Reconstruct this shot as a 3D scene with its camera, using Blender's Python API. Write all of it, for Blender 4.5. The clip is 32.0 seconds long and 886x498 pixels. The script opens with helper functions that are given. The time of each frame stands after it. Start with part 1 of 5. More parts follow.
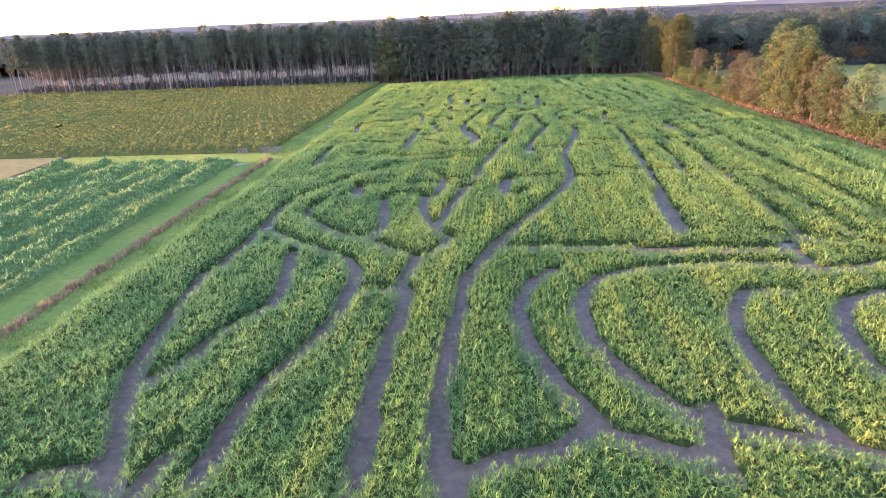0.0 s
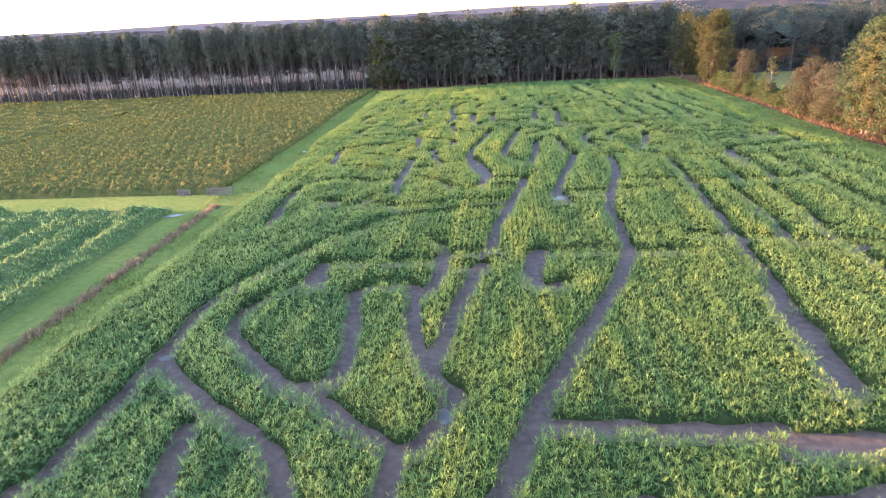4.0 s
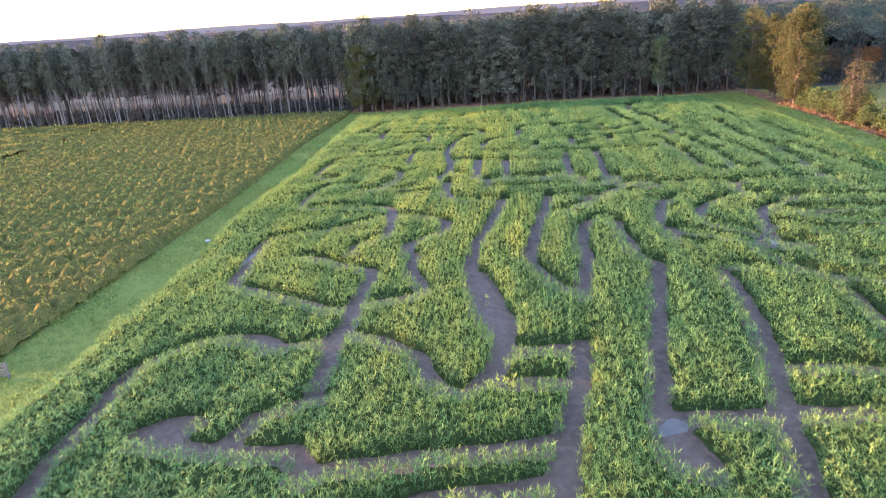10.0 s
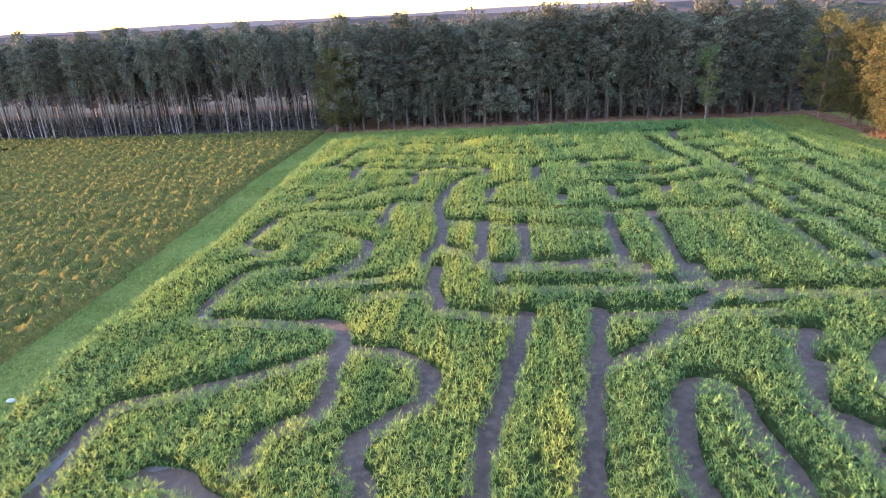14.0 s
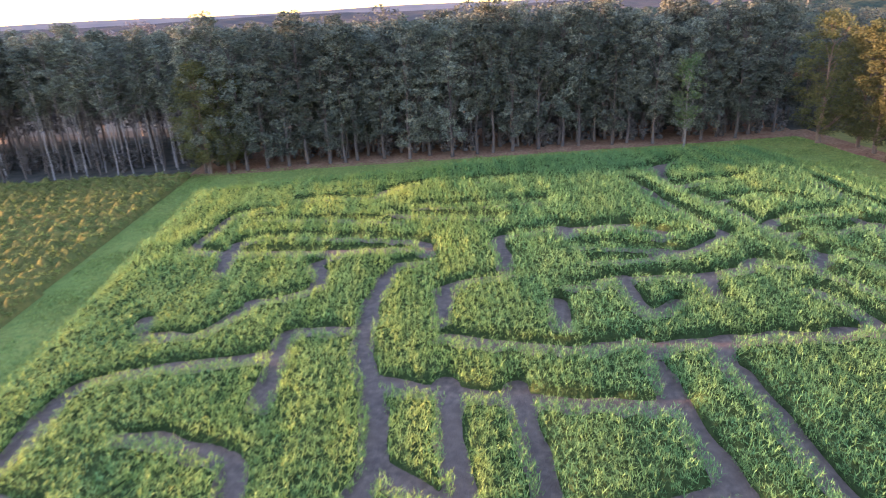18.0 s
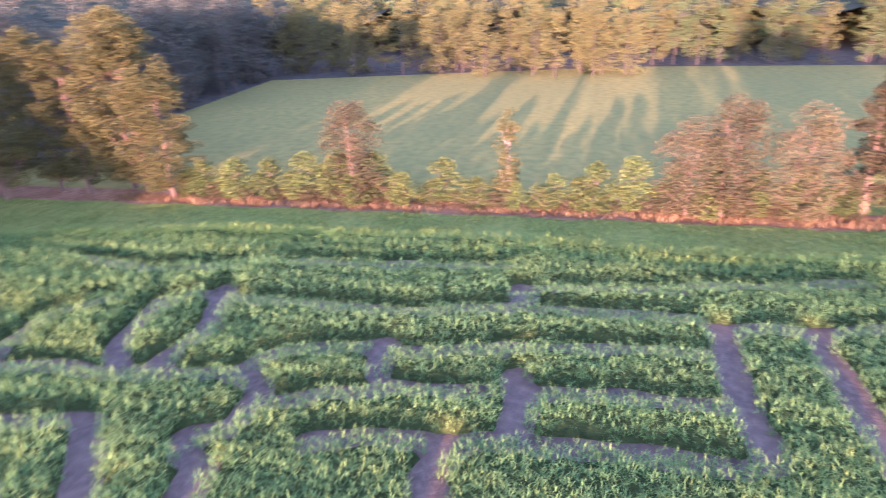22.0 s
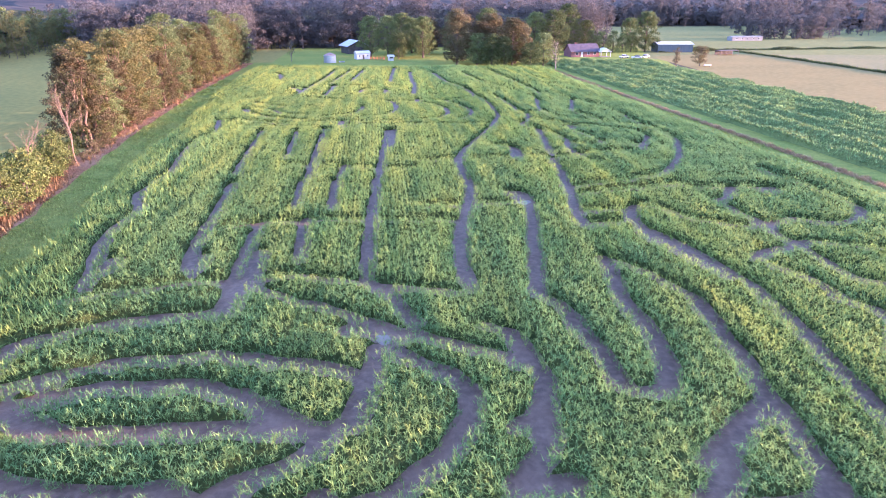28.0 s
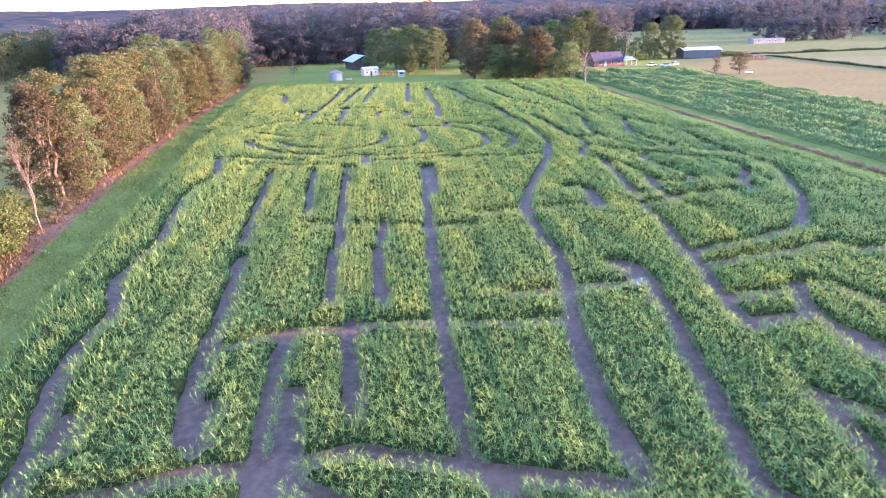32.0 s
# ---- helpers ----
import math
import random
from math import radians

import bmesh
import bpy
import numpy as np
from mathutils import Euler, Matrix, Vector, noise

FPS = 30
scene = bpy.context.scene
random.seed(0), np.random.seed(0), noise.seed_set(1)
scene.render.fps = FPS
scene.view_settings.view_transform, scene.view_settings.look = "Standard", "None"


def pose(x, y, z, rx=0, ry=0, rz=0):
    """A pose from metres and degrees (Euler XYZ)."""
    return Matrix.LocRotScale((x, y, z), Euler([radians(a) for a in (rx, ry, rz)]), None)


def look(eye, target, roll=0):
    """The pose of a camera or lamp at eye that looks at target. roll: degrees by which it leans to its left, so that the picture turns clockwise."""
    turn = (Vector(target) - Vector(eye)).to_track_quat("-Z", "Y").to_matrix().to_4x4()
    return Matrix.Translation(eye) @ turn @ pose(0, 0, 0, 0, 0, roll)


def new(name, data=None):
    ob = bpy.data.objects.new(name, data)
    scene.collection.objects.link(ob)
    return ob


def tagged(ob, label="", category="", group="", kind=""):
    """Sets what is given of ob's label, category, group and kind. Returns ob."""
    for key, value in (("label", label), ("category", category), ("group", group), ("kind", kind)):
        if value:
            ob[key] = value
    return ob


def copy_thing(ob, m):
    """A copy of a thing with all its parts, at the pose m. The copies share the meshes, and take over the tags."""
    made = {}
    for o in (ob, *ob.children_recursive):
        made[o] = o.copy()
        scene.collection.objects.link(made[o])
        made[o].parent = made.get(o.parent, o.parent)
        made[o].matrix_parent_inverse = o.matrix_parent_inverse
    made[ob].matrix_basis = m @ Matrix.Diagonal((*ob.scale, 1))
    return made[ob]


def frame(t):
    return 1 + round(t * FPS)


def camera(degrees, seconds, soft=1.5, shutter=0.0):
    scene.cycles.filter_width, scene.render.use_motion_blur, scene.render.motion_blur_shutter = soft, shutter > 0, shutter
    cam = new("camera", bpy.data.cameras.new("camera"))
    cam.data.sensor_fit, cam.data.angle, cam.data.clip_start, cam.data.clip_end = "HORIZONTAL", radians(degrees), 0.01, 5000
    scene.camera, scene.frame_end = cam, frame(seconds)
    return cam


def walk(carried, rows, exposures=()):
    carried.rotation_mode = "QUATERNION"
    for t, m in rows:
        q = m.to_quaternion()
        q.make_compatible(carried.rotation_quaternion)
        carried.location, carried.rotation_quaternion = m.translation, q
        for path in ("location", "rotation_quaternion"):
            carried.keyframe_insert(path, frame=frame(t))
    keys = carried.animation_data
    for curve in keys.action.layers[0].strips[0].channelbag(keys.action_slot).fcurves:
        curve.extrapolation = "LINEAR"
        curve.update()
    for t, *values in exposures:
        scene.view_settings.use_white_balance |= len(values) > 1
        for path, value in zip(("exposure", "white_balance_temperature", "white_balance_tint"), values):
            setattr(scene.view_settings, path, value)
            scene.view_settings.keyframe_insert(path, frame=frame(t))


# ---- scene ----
cam = camera(70.9, 32.0, soft=1.0, shutter=0.4)
PATH = [
    (0, (1.328, 2.165, 25.668), (0.323, 11.49, 22.203), -2.7),
    (0.5, (1.135, 5.857, 25.662), (0.12, 15.182, 22.192), -2.8),
    (1, (0.905, 9.733, 25.729), (-0.12, 19.053, 22.254), -2.8),
    (1.5, (0.669, 13.761, 25.867), (-0.361, 23.076, 22.382), -2.8),
    (2, (0.361, 17.922, 26.055), (-0.674, 27.237, 22.565), -2.9),
    (2.5, (-0.025, 22.157, 26.209), (-1.06, 31.467, 22.709), -2.9),
    (3, (-0.505, 26.557, 26.293), (-1.545, 35.862, 22.783), -3.0),
    (3.5, (-0.982, 31.075, 26.358), (-2.027, 40.375, 22.838), -3.1),
    (5.5, (-2.314, 48.913, 26.41), (-3.394, 58.218, 22.91), -3.3),
    (6, (-2.597, 53.505, 26.433), (-3.677, 62.81, 22.943), -3.3),
    (6.5, (-2.867, 57.953, 26.476), (-3.942, 67.258, 22.981), -3.4),
    (7, (-3.13, 62.422, 26.53), (-4.2, 71.732, 23.035), -3.5),
    (7.5, (-3.408, 66.977, 26.551), (-4.483, 76.282, 23.051), -3.5),
    (8, (-3.594, 71.661, 26.566), (-4.679, 80.961, 23.051), -3.5),
    (8.5, (-3.552, 76.292, 26.6), (-4.647, 85.592, 23.09), -3.6),
    (9, (-3.565, 80.907, 26.642), (-4.685, 90.197, 23.117), -3.8),
    (9.5, (-3.713, 85.312, 26.668), (-4.853, 94.602, 23.148), -3.9),
    (10, (-3.871, 90.0, 26.617), (-5.021, 99.29, 23.107), -4.0),
    (10.5, (-4.106, 94.733, 26.554), (-5.256, 104.028, 23.049), -4.0),
    (11, (-4.379, 99.41, 26.563), (-5.524, 108.705, 23.058), -3.7),
    (11.5, (-4.697, 104.094, 26.582), (-5.832, 113.389, 23.072), -3.6),
    (12, (-5.055, 108.911, 26.571), (-6.175, 118.206, 23.056), -3.4),
    (12.5, (-5.368, 113.783, 26.508), (-6.488, 123.078, 22.988), -3.3),
    (13, (-5.713, 118.637, 26.439), (-6.838, 127.932, 22.919), -3.2),
    (13.5, (-6.114, 123.474, 26.374), (-7.224, 132.769, 22.859), -3.1),
    (14, (-6.554, 128.381, 26.358), (-7.659, 137.676, 22.838), -3.1),
    (14.5, (-7.099, 133.223, 26.407), (-8.184, 142.513, 22.867), -2.9),
    (16.5, (-10.619, 151.928, 26.868), (-11.474, 161.238, 23.313), -3.1),
    (17, (-11.087, 156.872, 26.907), (-11.637, 166.197, 23.332), -3.1),
    (17.5, (-11.313, 161.909, 26.849), (-11.573, 171.239, 23.259), -3.0),
    (18, (-11.454, 166.981, 26.745), (-11.139, 176.296, 23.13), -3.0),
    (18.5, (-11.485, 172.027, 26.605), (-10.345, 181.272, 22.96), -3.1),
    (19, (-11.327, 177.079, 26.467), (-9.117, 186.104, 22.772), -3.0),
    (19.5, (-10.991, 181.906, 26.416), (-7.541, 190.511, 22.666), -3.1),
    (20, (-10.143, 186.665, 26.324), (-5.563, 194.7, 22.524), -3.0),
    (20.5, (-8.927, 191.203, 26.319), (-3.187, 198.423, 22.459), -3.0),
    (21, (-7.371, 195.564, 26.344), (-0.476, 201.639, 22.409), -2.9),
    (21.5, (-5.312, 199.615, 26.325), (2.738, 203.98, 22.315), -2.5),
    (22, (-2.746, 203.271, 26.208), (6.159, 205.281, 22.128), -2.0),
    (22.5, (0.059, 206.435, 26.064), (9.154, 205.88, 21.939), -1.2),
    (23, (3.315, 209.108, 25.885), (11.735, 205.633, 21.76), 0.1),
    (23.5, (6.663, 211.005, 25.715), (13.503, 204.955, 21.635), 0.8),
    (24, (9.875, 212.045, 25.513), (14.35, 204.04, 21.533), 1.5),
    (24.5, (12.82, 212.38, 25.398), (14.31, 203.285, 21.518), 1.6),
    (25, (15.476, 212.151, 25.273), (15.211, 202.916, 21.443), 1.5),
    (25.5, (17.778, 211.395, 25.139), (17.038, 202.175, 21.334), 1.3),
    (27.5, (23.975, 205.009, 25.001), (23.09, 195.779, 21.266), 0.2),
    (28, (25.141, 202.757, 25.025), (24.161, 193.527, 21.31), -0.0),
    (28.5, (26.207, 200.226, 25.029), (25.227, 190.986, 21.334), -0.2),
    (29, (27.075, 197.589, 25.029), (26.14, 188.339, 21.354), -0.4),
    (29.5, (27.85, 194.733, 25.09), (26.895, 185.473, 21.43), -0.6),
    (30, (28.577, 191.802, 25.155), (27.542, 182.552, 21.505), -0.8),
    (30.5, (29.28, 188.729, 25.234), (28.255, 179.464, 21.609), -1.0),
    (31, (29.989, 185.468, 25.278), (28.944, 176.203, 21.658), -1.1),
    (31.5, (30.609, 181.984, 25.274), (29.579, 172.714, 21.669), -1.4),
    (32, (31.157, 178.376, 25.291), (30.152, 169.096, 21.696), -1.6),
]
walk(cam, [(t, look(eye, target, roll)) for t, eye, target, roll in PATH],
     [(0.0, 3.8, 5850, 35), (13.0, 3.76, 5850, 34), (18.0, 3.72, 5800, 35), (20.0, 3.78, 5500, 46), (21.5, 3.98, 5450, 58), (23.5, 3.86, 5300, 59), (25.0, 4.02, 5220, 53), (28.0, 4.02, 5340, 49), (32.0, 4.02, 5350, 46)])

# ---- light: a low warm sun in the west, clear evening sky ----
SUN_AZ, SUN_EL = radians(-85), radians(4.7)
world = bpy.data.worlds.new("evening_sky")
scene.world = world
world.use_nodes = True
wn = world.node_tree.nodes
sky = wn.new("ShaderNodeTexSky")
sky.sky_type = "NISHITA"
sky.sun_disc = False
sky.sun_elevation, sky.sun_rotation = SUN_EL, SUN_AZ
sky.air_density, sky.dust_density, sky.ozone_density = 1.0, 0.4, 1.5
wn["Background"].inputs["Strength"].default_value = 0.15
world.node_tree.links.new(sky.outputs[0], wn["Background"].inputs["Color"])
sun_data = bpy.data.lights.new("sun", "SUN")
sun_data.energy, sun_data.angle, sun_data.color = 2.8, radians(0.8), (1.0, 0.64, 0.36)
sun = new("sun", sun_data)
to_sun = Vector((math.sin(SUN_AZ) * math.cos(SUN_EL), math.cos(SUN_AZ) * math.cos(SUN_EL), math.sin(SUN_EL)))
sun.matrix_world = Matrix.Translation((-300, 30, 60)) @ to_sun.to_track_quat("Z", "Y").to_matrix().to_4x4()

rng = np.random.default_rng(7)


# ---- materials ----
def material(name, base, second=None, third=None, rough=0.8, patch=0.05, grain=3.0, stretch=(1, 1, 1), island=0.0,
             each=0.0, translucent=0.0, bump=0.0, bump_scale=20.0, metal=0.0, world_space=True, spec=0.3, wide=None):
    """base mixed with second by large patches and with third by fine grain; island and each: brightness spread by loose piece and by object."""
    m = bpy.data.materials.new(name)
    m.use_nodes = True
    n, l = m.node_tree.nodes, m.node_tree.links
    b = n["Principled BSDF"]
    b.inputs["Roughness"].default_value = rough
    b.inputs["Metallic"].default_value = metal
    b.inputs["Specular IOR Level"].default_value = spec
    if world_space:
        src = n.new("ShaderNodeNewGeometry").outputs["Position"]
    else:
        src = n.new("ShaderNodeTexCoord").outputs["Object"]
    mp = n.new("ShaderNodeMapping")
    mp.inputs["Scale"].default_value = stretch
    l.new(src, mp.inputs["Vector"])

    def noise_tex(scale, detail=3.0):
        t = n.new("ShaderNodeTexNoise")
        t.inputs["Scale"].default_value = scale
        t.inputs["Detail"].default_value = detail
        l.new(mp.outputs["Vector"], t.inputs["Vector"])
        return t.outputs["Fac"]

    def ramp(fac, lo, hi):
        r = n.new("ShaderNodeMapRange")
        r.inputs["From Min"].default_value, r.inputs["From Max"].default_value = lo, hi
        l.new(fac, r.inputs["Value"])
        return r.outputs["Result"]

    def mix(fac, a, c, blend="MIX"):
        x = n.new("ShaderNodeMix")
        x.data_type, x.blend_type = "RGBA", blend
        for sock, v in ((x.inputs[0], fac), (x.inputs[6], a), (x.inputs[7], c)):
            if isinstance(v, (int, float)):
                sock.default_value = v
            elif isinstance(v, tuple):
                sock.default_value = (*v, 1)
            else:
                l.new(v, sock)
        return x.outputs[2]

    col = base
    if second:
        col = mix(ramp(noise_tex(patch), 0.38, 0.62), col, second)
    if wide:
        col = mix(ramp(noise_tex(wide[1], 1.0), 0.42, 0.6), col, wide[0])
    if third:
        col = mix(ramp(noise_tex(grain, 5.0), 0.4, 0.7), col, third)

    def vary(col, fac, amount):
        r = n.new("ShaderNodeMapRange")
        r.inputs["To Min"].default_value, r.inputs["To Max"].default_value = 1 - amount, 1 + amount
        l.new(fac, r.inputs["Value"])
        return mix(1.0, col, r.outputs["Result"], "MULTIPLY")

    if island:
        col = vary(col, n.new("ShaderNodeNewGeometry").outputs["Random Per Island"], island)
    if each:
        col = vary(col, n.new("ShaderNodeObjectInfo").outputs["Random"], each)
    if isinstance(col, tuple):
        b.inputs["Base Color"].default_value = (*col, 1)
    else:
        l.new(col, b.inputs["Base Color"])
    if bump:
        bp = n.new("ShaderNodeBump")
        bp.inputs["Strength"].default_value = bump
        bp.inputs["Distance"].default_value = 0.2
        l.new(noise_tex(bump_scale, 4.0), bp.inputs["Height"])
        l.new(bp.outputs["Normal"], b.inputs["Normal"])
    if translucent:
        t = n.new("ShaderNodeBsdfTranslucent")
        if isinstance(col, tuple):
            t.inputs["Color"].default_value = (*col, 1)
        else:
            l.new(col, t.inputs["Color"])
        s = n.new("ShaderNodeMixShader")
        s.inputs[0].default_value = translucent
        l.new(b.outputs[0], s.inputs[1])
        l.new(t.outputs[0], s.inputs[2])
        l.new(s.outputs[0], n["Material Output"].inputs["Surface"])
    return m


CROP = material("sorghum_leaf", (0.15, 0.24, 0.058), (0.285, 0.325, 0.066), (0.09, 0.182, 0.062), rough=0.75, patch=0.42, grain=0.45,
                stretch=(1, 0.15, 1), island=0.42, translucent=0.3, spec=0.1, wide=((0.155, 0.25, 0.08), 0.025))
CROP_PALE = material("pale_sorghum_leaf", (0.215, 0.285, 0.064), (0.325, 0.355, 0.074), (0.15, 0.24, 0.07), rough=0.75, patch=0.42, grain=0.5,
                     stretch=(1, 0.12, 1), island=0.3, translucent=0.3, spec=0.1)
# far darker than the leaves: shade of the gaps is put into this colour
CROP_BED = material("shaded_stalk_bed", (0.036, 0.052, 0.017), (0.05, 0.064, 0.02), (0.026, 0.038, 0.013), patch=0.16, grain=2.5, stretch=(1, 0.5, 1), bump=0.8, bump_scale=5, spec=0.0)
PLOT_LEAF = material("side_plot_leaf", (0.16, 0.24, 0.08), (0.205, 0.275, 0.086), (0.11, 0.19, 0.076), rough=0.75, patch=0.2, grain=0.45, stretch=(0.3, 1, 1), island=0.45, translucent=0.3, spec=0.1)
# bed below the plot leaves, in their colours at about half brightness
PLOT_BED = material("side_plot_bed", (0.092, 0.128, 0.044), (0.12, 0.15, 0.05), (0.068, 0.095, 0.034), patch=0.16, grain=2.5, bump=0.8, bump_scale=5, spec=0.0)
WEED = material("goldenrod_leaf", (0.205, 0.2, 0.044), (0.26, 0.21, 0.045), (0.135, 0.168, 0.042), spec=0.05, rough=0.6, patch=0.1, grain=0.5, island=0.35, translucent=0.3, wide=((0.14, 0.175, 0.046), 0.035))
# bed below the weeds, roughly half as bright as WEED
WEED_BED = material("weed_bed", (0.11, 0.10, 0.03), (0.15, 0.115, 0.034), (0.07, 0.076, 0.024), patch=0.15, grain=1.5, bump=0.8, bump_scale=4, spec=0.0)
SOIL = material("damp_soil", (0.124, 0.076, 0.052), (0.08, 0.05, 0.036), (0.158, 0.102, 0.07), rough=0.7, patch=0.25, grain=1.6, bump=0.35, bump_scale=6)
GRASS = material("mown_grass", (0.18, 0.215, 0.054), (0.24, 0.24, 0.062), (0.14, 0.18, 0.048), rough=0.85, patch=0.08, grain=1.2, bump=0.9, bump_scale=9, spec=0.0)
PASTURE = material("pasture_grass", (0.215, 0.185, 0.062), (0.26, 0.21, 0.066), (0.175, 0.16, 0.054), rough=0.9, patch=0.03, grain=0.6, bump=1.0, bump_scale=5, spec=0.0)
HAY = material("dry_hay_grass", (0.225, 0.168, 0.072), (0.185, 0.148, 0.064), (0.255, 0.192, 0.085), rough=0.9, patch=0.03, grain=0.5, stretch=(1, 2, 1), bump=0.3, bump_scale=4, spec=0.0)
TUFT_LEAF = material("short_grass", (0.22, 0.27, 0.066), (0.285, 0.29, 0.074), (0.165, 0.22, 0.06), spec=0.05, rough=0.7, patch=0.1, grain=0.8, island=0.35, translucent=0.3)
GREEN_PASTURE = material("green_pasture_grass", (0.175, 0.17, 0.072), (0.205, 0.19, 0.08), (0.145, 0.15, 0.064), rough=0.9, patch=0.02, grain=0.3, bump=0.6, bump_scale=4, spec=0.0)
PALE_PASTURE = material("pale_pasture_grass", (0.20, 0.175, 0.085), (0.17, 0.165, 0.08), (0.23, 0.19, 0.10), rough=0.9, patch=0.03, grain=0.5, bump=0.8, bump_scale=4, spec=0.0)
LITTER = material("pine_straw", (0.27, 0.13, 0.075), (0.34, 0.19, 0.11), (0.16, 0.085, 0.05), rough=0.95, patch=0.3, grain=2, bump=0.5, bump_scale=6, spec=0.0)
RED_GRASS = material("dry_red_grass", (0.32, 0.20, 0.10), (0.37, 0.26, 0.14), (0.23, 0.14, 0.075), rough=0.8, patch=0.4, grain=2, island=0.4, translucent=0.2)
BRUSH = material("dry_orange_brush", (0.19, 0.105, 0.052), (0.22, 0.14, 0.07), (0.12, 0.08, 0.04), rough=0.85, spec=0.05, patch=0.3, grain=1.5, island=0.4, translucent=0.2)
GROUND = material("woodland_floor", (0.09, 0.078, 0.06), (0.12, 0.095, 0.07), (0.06, 0.056, 0.045), rough=0.95, patch=0.02, grain=0.4, spec=0.0)
# paler than the woodland floor: sunlight behind the pines is put into the colour
LIT_GROUND = material("pale_lit_ground", (0.14, 0.122, 0.096), (0.08, 0.074, 0.06), rough=0.95, patch=0.05, spec=0.0)
BARK = material("bark", (0.085, 0.06, 0.05), (0.06, 0.045, 0.04), (0.12, 0.09, 0.07), rough=0.9, patch=1.5, grain=6, stretch=(3, 3, 0.6), each=0.25, world_space=False)
PALE_BARK = material("pale_bark", (0.21, 0.165, 0.13), (0.14, 0.11, 0.09), (0.27, 0.22, 0.18), rough=0.9, patch=1.5, grain=6, stretch=(3, 3, 0.6), each=0.2, world_space=False)
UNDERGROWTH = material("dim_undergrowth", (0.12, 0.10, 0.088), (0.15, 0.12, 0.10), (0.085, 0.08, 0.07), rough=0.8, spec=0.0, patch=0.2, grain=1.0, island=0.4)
SLIM_BARK = material("grey_pine_bark", (0.22, 0.18, 0.165), (0.15, 0.125, 0.115), (0.28, 0.235, 0.21), rough=0.9, patch=1.5, grain=6, stretch=(3, 3, 0.6), each=0.3, world_space=False)
NEEDLE = material("pine_needles", (0.113, 0.118, 0.084), (0.152, 0.145, 0.098), (0.078, 0.085, 0.068), spec=0.03, rough=0.75, patch=0.25, grain=1.2, island=0.4, each=0.36, translucent=0.06)
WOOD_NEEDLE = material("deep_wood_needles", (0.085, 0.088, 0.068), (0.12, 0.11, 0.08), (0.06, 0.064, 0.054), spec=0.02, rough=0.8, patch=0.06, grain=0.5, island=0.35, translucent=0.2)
STEM_WOOD = material("bare_twig_wood", (0.135, 0.115, 0.108), (0.165, 0.138, 0.122), (0.10, 0.088, 0.086), spec=0.02, rough=0.9, patch=0.06, grain=0.5, island=0.3, translucent=0.15)
LEAF = material("broad_leaves", (0.094, 0.126, 0.048), (0.118, 0.132, 0.05), (0.07, 0.096, 0.04), spec=0.05, rough=0.6, patch=0.3, grain=1.2, island=0.15, each=0.35, translucent=0.3)
GOLD_LEAF = material("golden_leaves", (0.098, 0.094, 0.034), (0.122, 0.104, 0.036), (0.07, 0.076, 0.03), spec=0.05, rough=0.6, patch=0.3, grain=1.2, island=0.15, each=0.3, translucent=0.3)
RUST_LEAF = material("rusty_leaves", (0.086, 0.074, 0.036), (0.078, 0.08, 0.036), (0.092, 0.062, 0.038), spec=0.05, rough=0.6, patch=0.3, grain=1.2, island=0.15, each=0.3, translucent=0.3)
BUSH_LEAF = material("bush_leaves", (0.08, 0.105, 0.03), (0.10, 0.11, 0.033), (0.06, 0.082, 0.028), spec=0.05, rough=0.6, patch=0.4, grain=1.5, island=0.4, each=0.25, translucent=0.25)
CANOPY = material("distant_canopy", (0.045, 0.055, 0.038), (0.075, 0.07, 0.04), (0.03, 0.04, 0.03), rough=0.9, patch=0.01, grain=0.15, spec=0.0)
# leaf colour greyed towards mauve to carry the air haze over the far woods
FAR_LEAF = material("haze_tinted_leaves", (0.092, 0.086, 0.088), (0.108, 0.098, 0.092), (0.076, 0.075, 0.08), rough=0.9, spec=0.0, patch=0.08, grain=0.6, island=0.1, translucent=0.3)
# distance haze is put into these base colours: slight on ridges, stronger on hills
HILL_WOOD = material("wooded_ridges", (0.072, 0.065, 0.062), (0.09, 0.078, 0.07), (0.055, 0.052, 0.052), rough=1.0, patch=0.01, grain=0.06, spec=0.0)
HAZE_HILL = material("hazed_distant_hills", (0.15, 0.13, 0.125), (0.17, 0.145, 0.135), rough=1.0, patch=0.004, spec=0.0)


# ---- mesh helpers ----
def part(name, bm, mat, parent=None, label=""):
    me = bpy.data.meshes.new(name)
    bm.to_mesh(me)
    bm.free()
    me.materials.append(mat)
    ob = new(name, me)
    if parent is not None:
        ob.parent = parent
    return tagged(ob, label) if label else ob


def array_mesh(name, verts, faces, mat, smooth=False):
    """A mesh from arrays; faces: arrays of shape (n, 3) or (n, 4)."""
    me = bpy.data.meshes.new(name)
    faces = [f for f in faces if len(f)]
    me.vertices.add(len(verts))
    me.vertices.foreach_set("co", np.ascontiguousarray(verts, dtype=np.float32).ravel())
    loops = np.concatenate([f.ravel() for f in faces]).astype(np.int32)
    sizes = np.concatenate([np.full(len(f), f.shape[1]) for f in faces])
    starts = np.r_[0, np.cumsum(sizes)[:-1]].astype(np.int32)
    me.loops.add(len(loops))
    me.loops.foreach_set("vertex_index", loops)
    me.polygons.add(len(starts))
    me.polygons.foreach_set("loop_start", starts)
    if smooth:
        me.polygons.foreach_set("use_smooth", np.ones(len(starts), dtype=bool))
    me.update(calc_edges=True)
    me.materials.append(mat)
    return me


